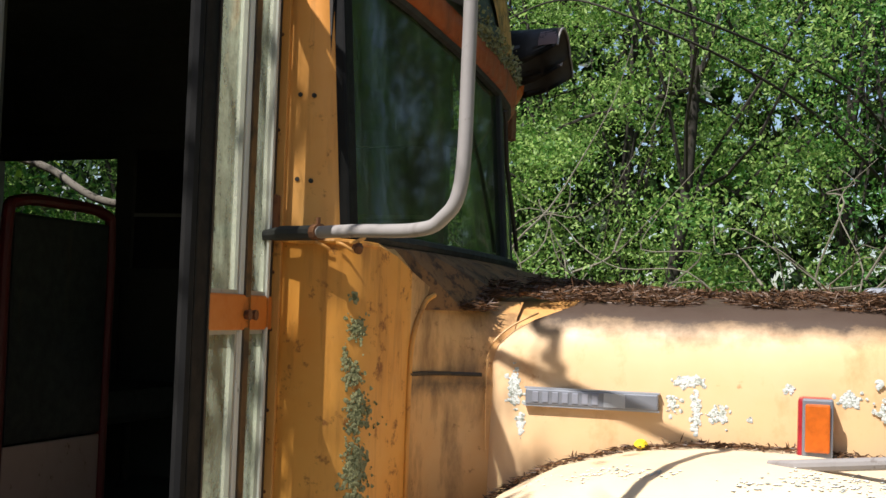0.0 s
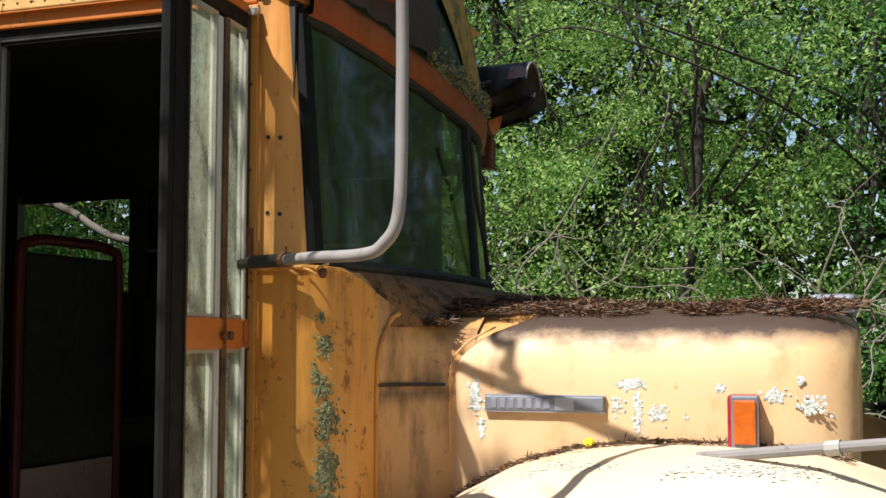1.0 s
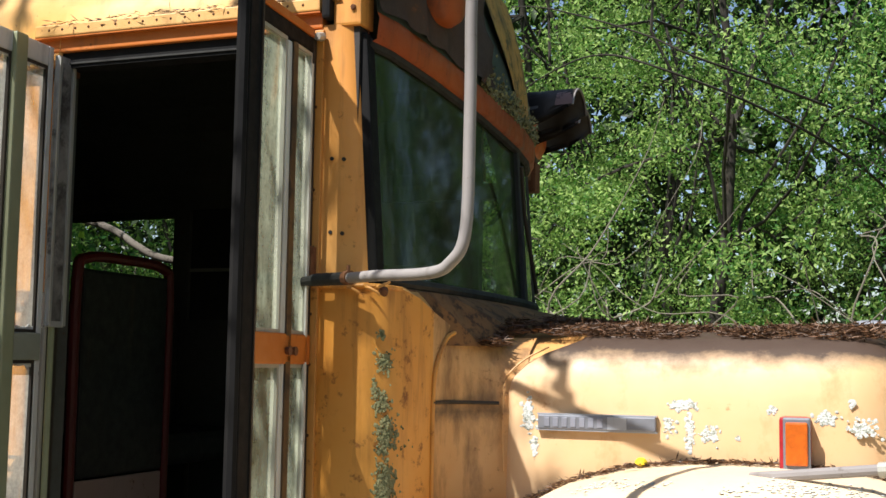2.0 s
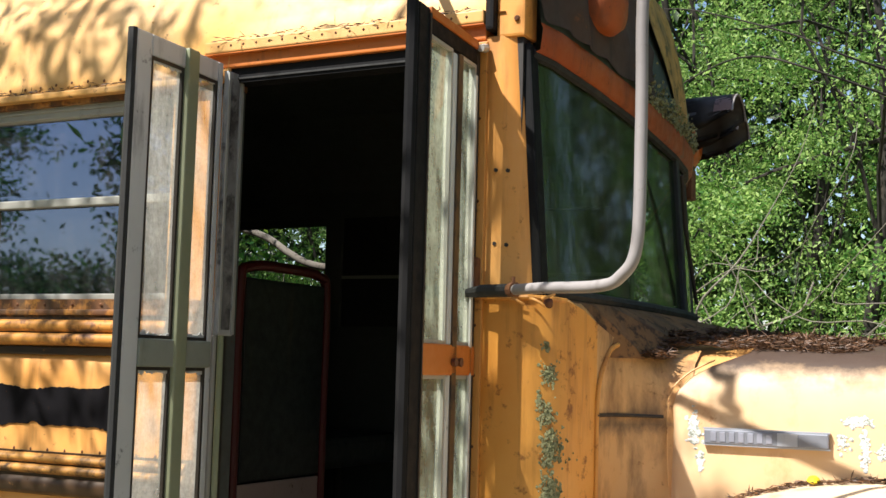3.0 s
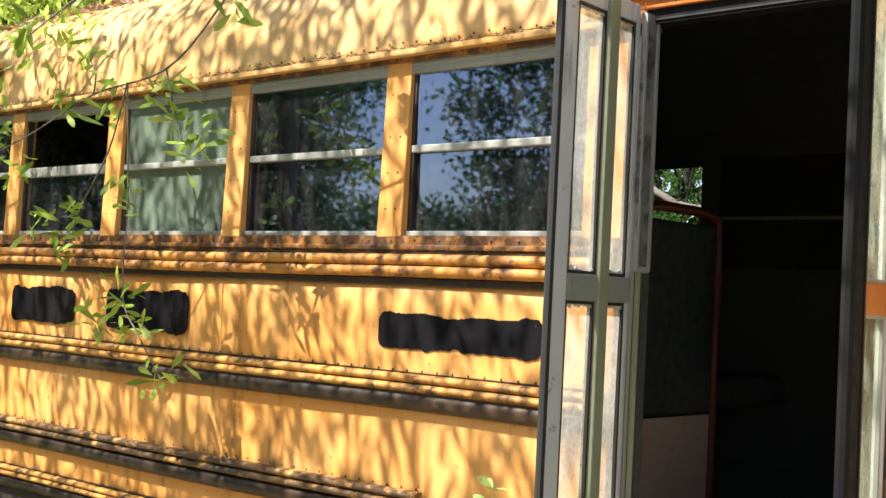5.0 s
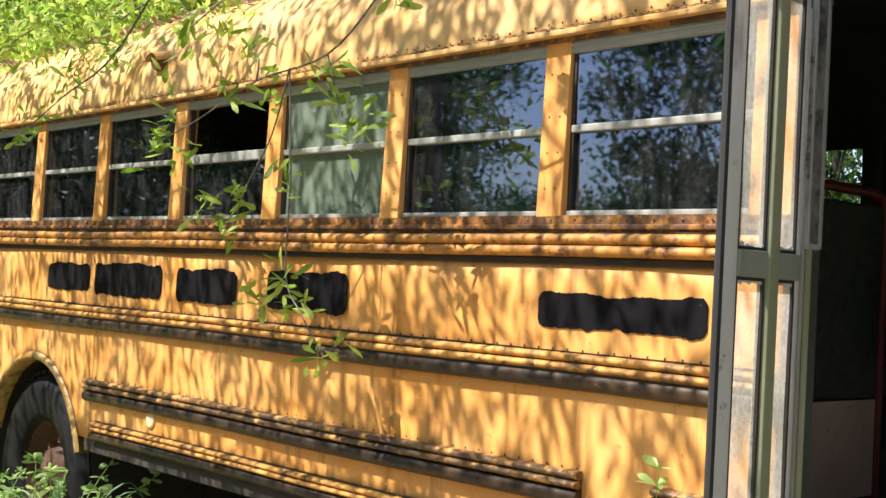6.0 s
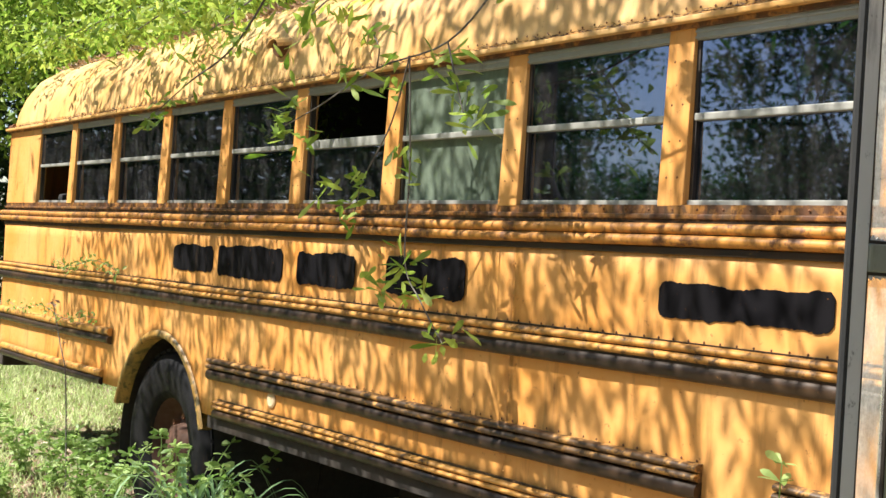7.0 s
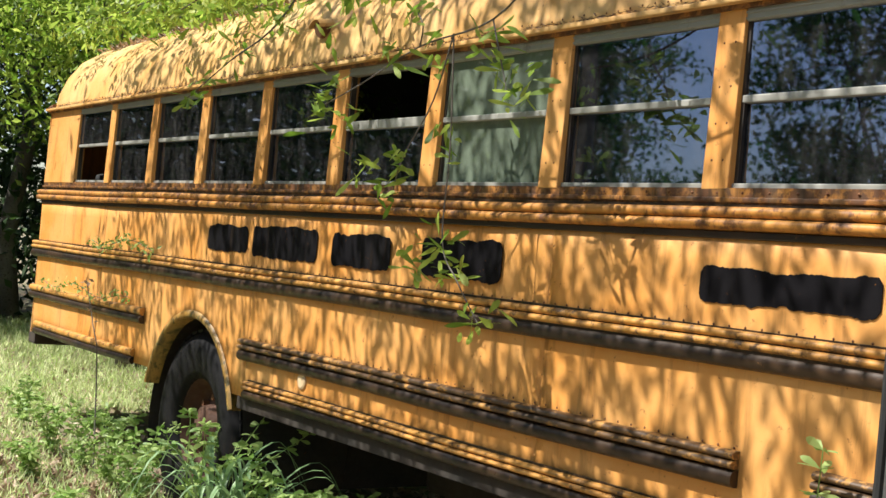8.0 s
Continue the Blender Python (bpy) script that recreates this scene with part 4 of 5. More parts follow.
smooth(part("cowl_recess", sheet([[recess_point(x, y, z) for x, y in COWL[8:]] for z in cz]), SHELL_PAINT, bus, "mouldy recessed cowl panel beside the hood"))
part("cowl_top", sheet([[(x, y, interp(y, COWL_TOP)) for x, y in COWL[2:9]], [(x - 0.05, y + 0.02, 1.668) for x, y in COWL[2:9]]]), YELLOW, bus)
smooth(part("cowl_ridge", tube(bend([(1.694, 0.168, 0.95), (1.694, 0.168, 1.20), (1.694, 0.168, 1.42), (1.697, 0.178, 1.50), (1.703, 0.215, 1.555), (1.712, 0.245, 1.572)]), 0.005, 8), COWL_PAINT, bus))
part("cowl_seam", tube([(1.695, 0.165, 1.425), (1.706, 0.228, 1.425), (1.737, 0.280, 1.424), (1.79, 0.314, 1.423)], 0.004, 6), DARK_FRAME, bus)


def hood_profile(x):
    top = interp(x, [(1.78, 1.585), (2.2, 1.572), (2.45, 1.58), (2.60, 1.565)])
    e = max(0.0, (x - 2.475) / 0.14)
    d = 0.10 * (1 - math.sqrt(max(0.0, 1 - min(e, 1) ** 2)))
    side = [(0.320 + d, 1.18), (0.322 + d, 1.30), (0.326 + d, 1.40), (0.330 + d, 1.445), (0.337 + d, 1.48), (0.347 + d, 1.508), (0.362 + d, 1.532), (0.41 + d, 1.562 - d * 0.3), (0.50 + d, top - d * 0.5), (0.75, top + 0.022 - d * 0.5), (1.15, top + 0.035 - d * 0.5)]
    return side + [(2.30 - y, z) for y, z in side[-2::-1]]


shell = []
for x, drop in ((1.665, 0.05), (1.675, 0.02), (1.69, 0.006), (1.72, 0.0), (1.78, 0.0), (1.86, 0.0), (1.94, 0.0), (2.03, 0.0)):
    shell.append([(x, y + 0.014 + drop, z - 0.012 - drop + (0.035 * (1.80 - x) / 0.14 if z > 1.5 and x < 1.8 else 0.0)) for y, z in hood_profile(1.80)])
smooth(part("cowl_shell", sheet(shell), SHELL_PAINT, bus, "stained cowl shell ahead of the windshield"))
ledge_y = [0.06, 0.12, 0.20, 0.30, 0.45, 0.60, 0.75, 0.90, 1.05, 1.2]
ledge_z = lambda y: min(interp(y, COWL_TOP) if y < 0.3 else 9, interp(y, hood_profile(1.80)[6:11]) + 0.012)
part("cowl_ledge", sheet([[(interp(y, FRONT) - 0.01, y, 1.668), (interp(y, FRONT) + 0.02, y, 1.655), (interp(y, COWL_X) - 0.004, y + 0.004, ledge_z(y))] for y in ledge_y]), LEDGE_LITTER_SHADE, bus)
hx = [1.80, 1.815, 1.84, 1.90, 2.0, 2.1, 2.2, 2.3, 2.4, 2.475, 2.515, 2.545, 2.575, 2.595, 2.61, 2.615]
hood_rows = []
for x in hx:
    pr = hood_profile(x)
    hood_rows.append([(x + min(0.15, 0.107 * (max(0.0, z - 1.455) / 0.091) ** 1.9) * max(0.0, (2.2 - x) / 0.4), y + (0.012 if x < 1.81 else 0.0), z) for y, z in pr])
smooth(part("hood", sheet(hood_rows), HOOD_PAINT, bus, "sun-faded yellow engine hood with lichen"))
part("grille_front", sheet([[(2.615, y, z) for y, z in hood_profile(2.615)], [(2.575, y, 1.15) for y, z in hood_profile(2.615)]]), HOOD_PAINT, bus)
part("radiator_cap_ledge", box(2.50, 2.61, 1.0, 1.42, 1.58, 1.630, 0.015), PLATE, bus)
part("hood_seam", tube(bend([(1.800, 0.318, 1.28), (1.797, 0.320, 1.36), (1.797, 0.324, 1.43), (1.803, 0.334, 1.48), (1.838, 0.350, 1.518), (1.885, 0.372, 1.545)]), 0.0022, 6), SHELL_PAINT, bus)
FEND = [(1.74, 1.08), (1.80, 1.17), (1.86, 1.215), (1.95, 1.262), (2.08, 1.298), (2.22, 1.312), (2.40, 1.312), (2.55, 1.300), (2.68, 1.26), (2.78, 1.18), (2.84, 1.05), (2.86, 0.85)]
fprof = [(0.345, 0.006), (0.30, 0.0), (0.22, -0.002), (0.14, -0.010), (0.07, -0.030), (0.02, -0.065), (-0.015, -0.125), (-0.03, -0.22), (-0.03, -0.36)]
smooth(part("fender", sheet([[(x, y, z + d) for y, d in fprof] for x, z in FEND]), FENDER_PAINT, bus, "faded rounded front fender, paled for full sun"))
part("fender_far", sheet([[(x, 2.30 - y, z + d) for y, d in fprof] for x, z in FEND]), FENDER_PAINT, bus)
mk = thing("marker_lamp", "", "")
mk.parent = bus
mk["label"] = "amber and red turn signal on the fender"
part("body", box(2.374, 2.433, 0.283, 0.335, 1.305, 1.412, 0.008), RED_LENS, mk)
part("bezel", box(2.382, 2.434, 0.278, 0.288, 1.308, 1.411, 0.004), PLATE, mk)
part("lens", box(2.387, 2.429, 0.272, 0.280, 1.318, 1.402, 0.004), AMBER, mk)
part("foot", box(2.378, 2.432, 0.285, 0.33, 1.296, 1.306, 0.003), RUBBER, mk)
rod = part("mirror_brace", tube([(2.33, 0.18, 1.305), (2.37, 0.165, 1.305), (2.62, 0.09, 1.338), (2.9, 0.0, 1.375)], [0.006, 0.011, 0.010, 0.010], 10), PALE_PIPE, bus, "pale mirror brace bolted on the fender")
part("rod_clamp", tube([(2.56, 0.108, 1.330), (2.585, 0.101, 1.333)], 0.014, 10), ALU, rod)

# nameplate
np_ = thing("nameplate", "", "")
np_.parent = bus
np_["label"] = "worn grey maker's nameplate on the hood"
part("plate", box(1.878, 2.128, 0.310, 0.323, 1.372, 1.402, 0.003), PLATE, np_)
part("plate_edge", box(1.876, 2.130, 0.312, 0.324, 1.369, 1.372), PLATE_LIGHT, np_)
part("plate_edge", box(1.876, 2.130, 0.312, 0.324, 1.402, 1.405), PLATE_LIGHT, np_)
part("worn_patch", box(2.028, 2.068, 0.3085, 0.3115, 1.374, 1.400), PLATE_LIGHT, np_)
for i in range(7):
    x = 1.892 + 0.019 * i
    part("letter_bar", box(x, x + 0.012, 0.3085, 0.3115, 1.377, 1.397, 0.001), LETTER, np_)


# ---- painted-over patches ----
def patch(x0, x1, z0, z1, seed):
    n = 130
    up, dn = [], []
    for i in range(n + 1):
        t = i / n
        x = x0 + (x1 - x0) * t
        m = min(t, 1 - t) * (x1 - x0)
        e = 0.022 * (1 - min(1, m / 0.022)) ** 2
        w = 0.004 * math.sin(7 * t + seed) + 0.003 * math.sin(19 * t + 2 * seed)
        up.append(sag(Vector((x, -0.0075, z1 - e + w + 0.005 * noise.noise((34 * x, seed, 0.0)) + 0.003 * noise.noise((110 * x, seed, 3.0))))))
        dn.append(sag(Vector((x, -0.0075, z0 + e - w * 0.6 + 0.007 * noise.noise((30 * x, seed, 7.0)) + 0.004 * noise.noise((120 * x, seed, 9.0))))))
    part("paint_patch", sheet([up, dn], (0, 0.003, 0)), BLACK_PAINT, bus, "black spray-painted patch over old lettering")


for x0, x1, z0, z1, s in ((0.03, 0.60, 1.350, 1.443, 1), (-1.345, -0.862, 1.335, 1.468, 2), (-2.02, -1.565, 1.335, 1.462, 3), (-2.775, -2.15, 1.335, 1.470, 4), (-3.29, -2.83, 1.345, 1.462, 5)):
    patch(x0, x1, z0, z1, s)

# ---- foliage ----
def leaf_mesh(name, centres, length, width, mat, parent=None, droop=0.3, dirs=None, fold=0.25, full=False):
    """Many small pointed leaves, each a folded blade of its own."""
    c = np.asarray(centres, float)
    n = len(c)
    d = rng.normal(size=(n, 3)) if dirs is None else np.asarray(dirs, float) + 0.35 * rng.normal(size=(n, 3))
    d[:, 2] -= droop
    d /= np.linalg.norm(d, axis=1)[:, None]
    s = np.cross(d, rng.normal(size=(n, 3)))
    s /= np.linalg.norm(s, axis=1)[:, None] + 1e-9
    up = np.cross(s, d)
    L = length * rng.uniform(0.6, 1.25, n)[:, None]
    W = width * rng.uniform(0.7, 1.2, n)[:, None]
    base, tip = c, c + d * L
    if full:
        ring = []
        for f, w in ((0.30, 0.55), (0.68, 1.0), (0.90, 0.6)):
            m = c + d * L * f - np.array([0, 0, 1.0]) * L * 0.10 * f * f
            ring += [m + s * W * w / 2 + up * W * fold * w, m - s * W * w / 2 + up * W * fold * w]
        v = np.stack([base, *ring, tip - np.array([0, 0, 1.0]) * L * 0.10], 1).reshape(-1, 3)
        k = np.arange(n)[:, None, None] * 8
        quads = (np.array([[1, 3, 4, 2], [3, 5, 6, 4]])[None] + k).reshape(-1, 4)
        tris = (np.array([[0, 1, 2], [5, 7, 6]])[None] + k).reshape(-1, 3)
        ob = raw(name, v.tolist(), quads.tolist() + tris.tolist(), mat, parent)
        return ob
    mid = c + d * L * 0.55
    a, b = mid + s * W / 2 + up * W * fold, mid - s * W / 2 + up * W * fold
    v = np.stack([base, a, tip, b], 1).reshape(-1, 3)
    me = bpy.data.meshes.new(name)
    me.vertices.add(4 * n)
    me.vertices.foreach_set("co", v.ravel())
    me.loops.add(6 * n)
    idx = np.arange(n)[:, None] * 4 + np.array([0, 1, 2, 0, 2, 3])
    me.loops.foreach_set("vertex_index", idx.ravel().astype(np.int32))
    me.polygons.add(2 * n)
    me.polygons.foreach_set("loop_start", np.arange(0, 6 * n, 3, dtype=np.int32))
    me.update(calc_edges=True)
    me.validate()
    me.materials.append(mat)
    ob = new(name, me)
    ob.parent = parent
    return ob


def branch_pts(a, b, wob, n=7):
    a, b = np.asarray(a, float), np.asarray(b, float)
    t = np.linspace(0, 1, n)[:, None]
    p = a + (b - a) * t
    p[1:-1] += rng.normal(size=(n - 2, 3)) * wob
    return [tuple(q) for q in p]


def tree(x, y, h, spread, crown_low, clumps, per, mat, size=0.085, trunk=0.13, bark=BARK, label="broad-leaved forest tree with dense green crown", clump_r=0.42, lean=(0, 0), flat=1.0):
    t = thing("tree", label, "tree", (0, 0, 0), "trees round the bus")
    g = ground_height(x, y) if abs(x) < 40 else 0
    top = (x + lean[0], y + lean[1], h * 0.92)
    tp = branch_pts((x, y, g - 0.1), top, 0.09, 9)
    smooth(part("trunk", tube(tp, list(np.linspace(trunk, trunk * 0.2, 9)), 9), bark, t))
    spots = []
    for i in range(clumps):
        f = rng.uniform(crown_low / h, 0.95)
        o = np.array(tp[min(8, int(f * 8))])
        a = rng.uniform(0, 2 * math.pi)
        r = spread * math.sqrt(rng.uniform(0.03, 1)) * (1.05 - 0.45 * abs(f - 0.5))
        e = np.array([o[0] + r * math.cos(a), o[1] + r * math.sin(a), crown_low + (h - crown_low) * rng.uniform(0, 1) * flat])
        spots.append(e)
        if i % 11 == 0:
            part("limb", add_tube(bmesh.new(), branch_pts(o, e, 0.10, 5), list(np.linspace(trunk * 0.28, 0.008, 5)), 5, False), bark, t)
    cen = np.repeat(np.array(spots), per, 0)
    off = rng.normal(size=cen.shape) * clump_r * np.array([1, 1, 0.55])
    leaf_mesh("crown", cen + off, size, size * 0.5, mat, t)
    return t


# forest edge beyond the far side of the bus
for x, y, h, s, low in ((-3.2, 8.5, 8.5, 2.2, 0.8), (-0.9, 9.4, 9.0, 2.2, 0.9), (1.2, 8.6, 8.0, 2.0, 0.7), (3.1, 9.6, 9.0, 2.2, 0.9), (5.0, 8.8, 8.0, 2.2, 0.8), (0.2, 12.2, 11, 2.6, 2.0), (2.6, 12.8, 11, 2.6, 2.0), (-2.4, 12.6, 11, 2.6, 2.0), (5.2, 12.6, 11, 2.6, 2.0), (-5.6, 10.5, 9.5, 2.4, 1.2)):
    tree(x, y, h, s, low, 150, 190, LEAF_WOOD if x < 2.7 else LEAF_MID if x > 4.9 else LEAF, size=0.056, clump_r=0.19, trunk=0.075, bark=DARK_BARK)
woods = thing("far_woods", "dark far woods behind the forest edge", "trees", kind="stuff")
cc = np.stack([rng.uniform(-16, 11, 1250), rng.uniform(14.5, 18, 1250), 0.2 + 11.8 * rng.uniform(0, 1, 1250) ** 1.4], 1)
cen = np.repeat(cc, 40, 0)
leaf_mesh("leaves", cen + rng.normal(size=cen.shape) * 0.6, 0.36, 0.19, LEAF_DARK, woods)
# trees ahead of the bus, unseen, added for the windshield to reflect
for x, y in ((7.5, 4.5), (9.0, 8.5), (10.0, -0.5), (8.2, 1.8), (8.0, 6.6)):
    tree(x, y, 8.0, 2.4, 0.6, 90, 90, LEAF, size=0.13, clump_r=0.42)
# understorey with bare pale twigs
brush = thing("brush", "tangled undergrowth with pale dead branches", "bushes", kind="stuff")
tw = bmesh.new()
for i in range(170):
    a = np.array([rng.uniform(-3.5, 4.5), rng.uniform(5.6, 7.2), rng.uniform(0.2, 1.9)])
    b = a + np.array([rng.normal() * 1.0, rng.normal() * 0.4, abs(rng.normal()) * 0.7 + 0.1])
    tp = bend(branch_pts(a, b, 0.11, 6), 4)
    add_tube(tw, tp, list(np.linspace(rng.uniform(0.004, 0.013), 0.002, len(tp))), 5, False)
tagged(part("twigs", tw, PALE_BARK, brush), kind="stuff")
cc = np.stack([rng.uniform(-4, 5, 300), rng.uniform(6.4, 7.8, 300), rng.uniform(0.1, 2.6, 300)], 1)
cen = np.repeat(cc, 70, 0)
pts = cen + rng.normal(size=cen.shape) * 0.22
leaf_mesh("leaves", pts[pts[:, 0] < 1.4], 0.044, 0.021, LEAF_WOOD, brush)
far = pts[pts[:, 0] >= 1.4]
leaf_mesh("leaves", far[rng.uniform(size=len(far)) < 0.28], 0.055, 0.028, LEAF_MID, brush)
for pts in ([(-0.6, 7.2, 3.55), (0.07, 7.0, 3.86), (0.49, 7.0, 3.97), (0.96, 7.0, 3.82), (1.7, 7.5, 3.55), (2.4, 8.4, 3.2), (3.1, 9.55, 2.6)], [(-0.3, 7.1, 4.46), (0.07, 7.0, 4.38), (0.79, 7.0, 4.12), (1.21, 7.0, 3.90), (1.9, 7.6, 3.7), (2.6, 8.6, 3.5), (3.1, 9.55, 3.0)]):
    arch = thing("arching_branch", "dark bare branch arching before the forest edge", "branch", (0, 0, 0), "arching branches")
    q = bend(pts, 5)
    smooth(part("stem", tube(q, list(np.linspace(0.004, 0.015, len(q))), 7), DARK_BARK, arch))
far_brush = thing("undergrowth", "dark dense undergrowth behind the bus", "bushes", kind="stuff")
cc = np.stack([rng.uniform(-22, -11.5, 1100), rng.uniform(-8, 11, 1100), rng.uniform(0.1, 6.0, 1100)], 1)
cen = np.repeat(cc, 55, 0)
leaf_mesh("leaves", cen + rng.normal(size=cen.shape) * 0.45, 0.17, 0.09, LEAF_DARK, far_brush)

# out-of-view leaf block added so the rear windows reflect dark instead of sky
near_woods = thing("reflected_woods", "unseen dark woods added to darken the window reflections", "trees", kind="stuff")
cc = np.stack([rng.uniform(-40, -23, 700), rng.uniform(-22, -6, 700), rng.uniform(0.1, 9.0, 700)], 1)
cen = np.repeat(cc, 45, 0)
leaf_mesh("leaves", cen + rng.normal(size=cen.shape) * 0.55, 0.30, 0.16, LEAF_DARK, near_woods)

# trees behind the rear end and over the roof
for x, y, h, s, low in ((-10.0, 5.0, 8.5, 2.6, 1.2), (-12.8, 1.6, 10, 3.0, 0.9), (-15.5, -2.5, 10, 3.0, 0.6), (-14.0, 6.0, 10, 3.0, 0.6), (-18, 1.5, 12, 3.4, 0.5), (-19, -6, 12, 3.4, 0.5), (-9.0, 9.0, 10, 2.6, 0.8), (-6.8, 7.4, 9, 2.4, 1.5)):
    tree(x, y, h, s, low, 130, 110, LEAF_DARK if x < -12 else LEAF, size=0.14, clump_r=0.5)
tree(-4.4, 3.5, 6.2, 3.2, 2.75, 330, 100, LEAF_BRIGHT, size=0.09, clump_r=0.30, label="young tree leaning its bright leaves over the bus roof", lean=(-0.2, -0.5), flat=0.9)
tree(-7.8, 2.8, 6.4, 2.6, 2.2, 300, 100, LEAF_BRIGHT, size=0.085, clump_r=0.32, label="young tree with bright leaves behind the bus")
tree(-5.8, 4.8, 7.0, 2.6, 2.6, 240, 100, LEAF_BRIGHT, size=0.09, clump_r=0.34, label="young tree with bright leaves behind the bus")

tree(-10.2, 3.0, 6.4, 2.4, 2.2, 220, 100, LEAF_BRIGHT, size=0.10, clump_r=0.34, label="young tree with bright leaves behind the bus")

tree(-8.6, 1.6, 6.0, 2.6, 2.9, 260, 90, LEAF_BRIGHT, size=0.085, clump_r=0.30, label="young tree with bright leaves behind the bus", flat=0.85)

# shade tree on the near side, whose crown dapples the bus
shade = tree(-5.6, -4.4, 6.4, 2.0, 3.6, 10, 60, LEAF, size=0.12, trunk=0.13, label="overhanging tree that dapples the bus with shade")
for x, y, h in ((-0.5, -13.0, 5.0), (4.2, -11.5, 5.5), (-6.0, -13.4, 8.5), (-19.6, -14.2, 9.0), (-17.0, -13.2, 9.0), (9.5, -8.5, 6.5), (-3.2, -12.6, 5.5), (-13.0, -14.5, 3.0), (-8.7, -13.2, 9.0), (-20.5, -9.0, 7.0), (-22.5, -15.0, 8.0)):
    tree(x, y, h, 2.4, 0.6, 230, 110, LEAF_MID, size=0.15, clump_r=0.36)
S = np.array(SUN_DIR)
spots = []
for i in range(320):
    x, z = rng.uniform(-4.7, 0.66), rng.uniform(0.2, 2.75)
    if x < -2.6 and rng.uniform() < 0.35:
        continue
    spots.append(np.array([x, 0.0, z]) + S * max(rng.uniform(2.8, 3.5), (3.0 - z) / S[2] + rng.uniform(0.0, 0.3)))
for i in range(5):
    spots.append(np.array([rng.uniform(1.64, 1.78), 0.2, rng.uniform(0.9, 1.42)]) + S * rng.uniform(2.9, 3.9))
cen = np.repeat(np.array(spots), 34, 0)
leaf_mesh("shade_leaves", cen + rng.normal(size=cen.shape) * np.array([0.17, 0.2, 0.2]), 0.125, 0.027, LEAF, shade, droop=1.9)


# unseen limbs added along the sun's path to cast streaks on the bus
def shade_limb(a, b, r, s=3.2):
    pa, pb = np.array(a) + S * s, np.array(b) + S * s
    part("limb", tube(branch_pts(pa, pb, 0.012, 7), r, 7), BARK, shade)


shade_limb((1.86, 0.33, 1.60), (1.95, 0.33, 1.43), 0.013, 2.1)
for x in (-0.2, -1.9, -3.4):
    shade_limb((x - 1.0, 0.0, 2.9), (x + 0.6, 0.0, 1.6), 0.012, 3.6)
# pale bough outside the far windows
bough = thing("bough", "pale fallen bough beyond the far windows", "branch")
smooth(part("stem", tube(bend([(-1.75, 2.75, 2.30), (-1.20, 2.70, 2.205), (-0.95, 2.70, 2.135), (-0.80, 2.70, 2.05), (-0.66, 2.70, 1.99), (-0.35, 2.72, 1.93), (0.2, 2.8, 1.7), (0.5, 2.9, 0.0)]), 0.018, 8), BARK, bough))

# sprig hanging in front of the windows
vine = thing("hanging_branch", "leafy young branch hanging down before the bus windows", "branch")
vine_lines = []
VY = -0.30
def vine_line(pts, r):
    p = bend([(x, VY + dy, z) for x, dy, z in pts], 5)
    vine_lines.append(p)
    part("stem", tube(p, list(np.linspace(r, 0.002, len(p))), 6), BARK, vine)


vine_line([(0.25, -0.15, 2.72), (-0.05, -0.10, 2.45), (-0.30, -0.05, 2.28), (-0.63, 0.0, 2.13), (-1.06, 0.02, 2.09), (-1.45, 0.03, 1.99), (-1.71, 0.03, 1.93)], 0.0045)
vine_line([(-0.63, 0.0, 2.13), (-0.56, -0.02, 2.03), (-0.50, -0.02, 1.90)], 0.003)
vine_line([(-0.85, 0.01, 2.11), (-0.95, 0.02, 1.90), (-1.10, 0.02, 1.72), (-1.15, 0.02, 1.59)], 0.003)
vine_line([(-0.85, 0.01, 2.11), (-0.84, 0.03, 1.75), (-0.82, 0.02, 1.45), (-0.72, 0.02, 1.33), (-0.56, 0.0, 1.21)], 0.003)
vine_line([(-1.60, 0.05, 2.75), (-2.07, 0.0, 2.30), (-2.55, 0.0, 2.16), (-3.01, 0.0, 2.02)], 0.006)
vine_line([(-1.06, 0.02, 2.09), (-1.02, 0.0, 2.15), (-1.06, 0.0, 2.20)], 0.003)
ROSETTES = [(-0.63, 2.07), (-0.50, 1.89), (-0.44, 1.94), (-0.58, 1.98), (-1.71, 1.92), (-1.53, 1.87), (-1.62, 2.00), (-1.11, 1.71), (-1.15, 1.59), (-0.85, 1.76), (-0.81, 1.44), (-0.95, 1.37), (-0.74, 1.36), (-0.56, 1.21), (-3.01, 2.01), (-2.85, 2.06), (-2.07, 2.28), (-1.37, 1.67), (-1.06, 2.19), (-1.20, 2.06), (-0.95, 2.02), (-0.30, 2.27), (-0.05, 2.44), (-2.5, 2.2)]
cl, cd = [], []
for x, z in ROSETTES:
    for k in range(14):
        cl.append((x + 0.02 * rng.normal(), VY + 0.02 * rng.normal(), z + 0.03 * rng.normal()))
        a = 2 * math.pi * k / 9 + rng.normal() * 0.3
        cd.append((math.cos(a), 0.8 * math.sin(a), 0.15 + 0.45 * rng.normal()))
leaf_mesh("leaves", cl, 0.078, 0.021, LEAF_BRIGHT, vine, droop=0.0, dirs=cd, fold=0.15, full=True)

# bright boughs drooping over the roof edge
def roof_bough(pts, k):
    b = thing("overhanging_branch", "bright leafy bough drooping over the bus roof", "branch", (0, 0, 0), "boughs over the roof")
    p = bend(pts, 5)
    part("stem", add_tube(bmesh.new(), p, list(np.linspace(0.012, 0.002, len(p))), 6, False), BARK, b)
    cen = np.repeat(np.array([tuple(q) for q in p[2:]]), k, 0)
    leaf_mesh("leaves", cen + rng.normal(size=cen.shape) * np.array([0.13, 0.10, 0.06]), 0.08, 0.024, LEAF_BRIGHT, b, droop=0.4, full=True)


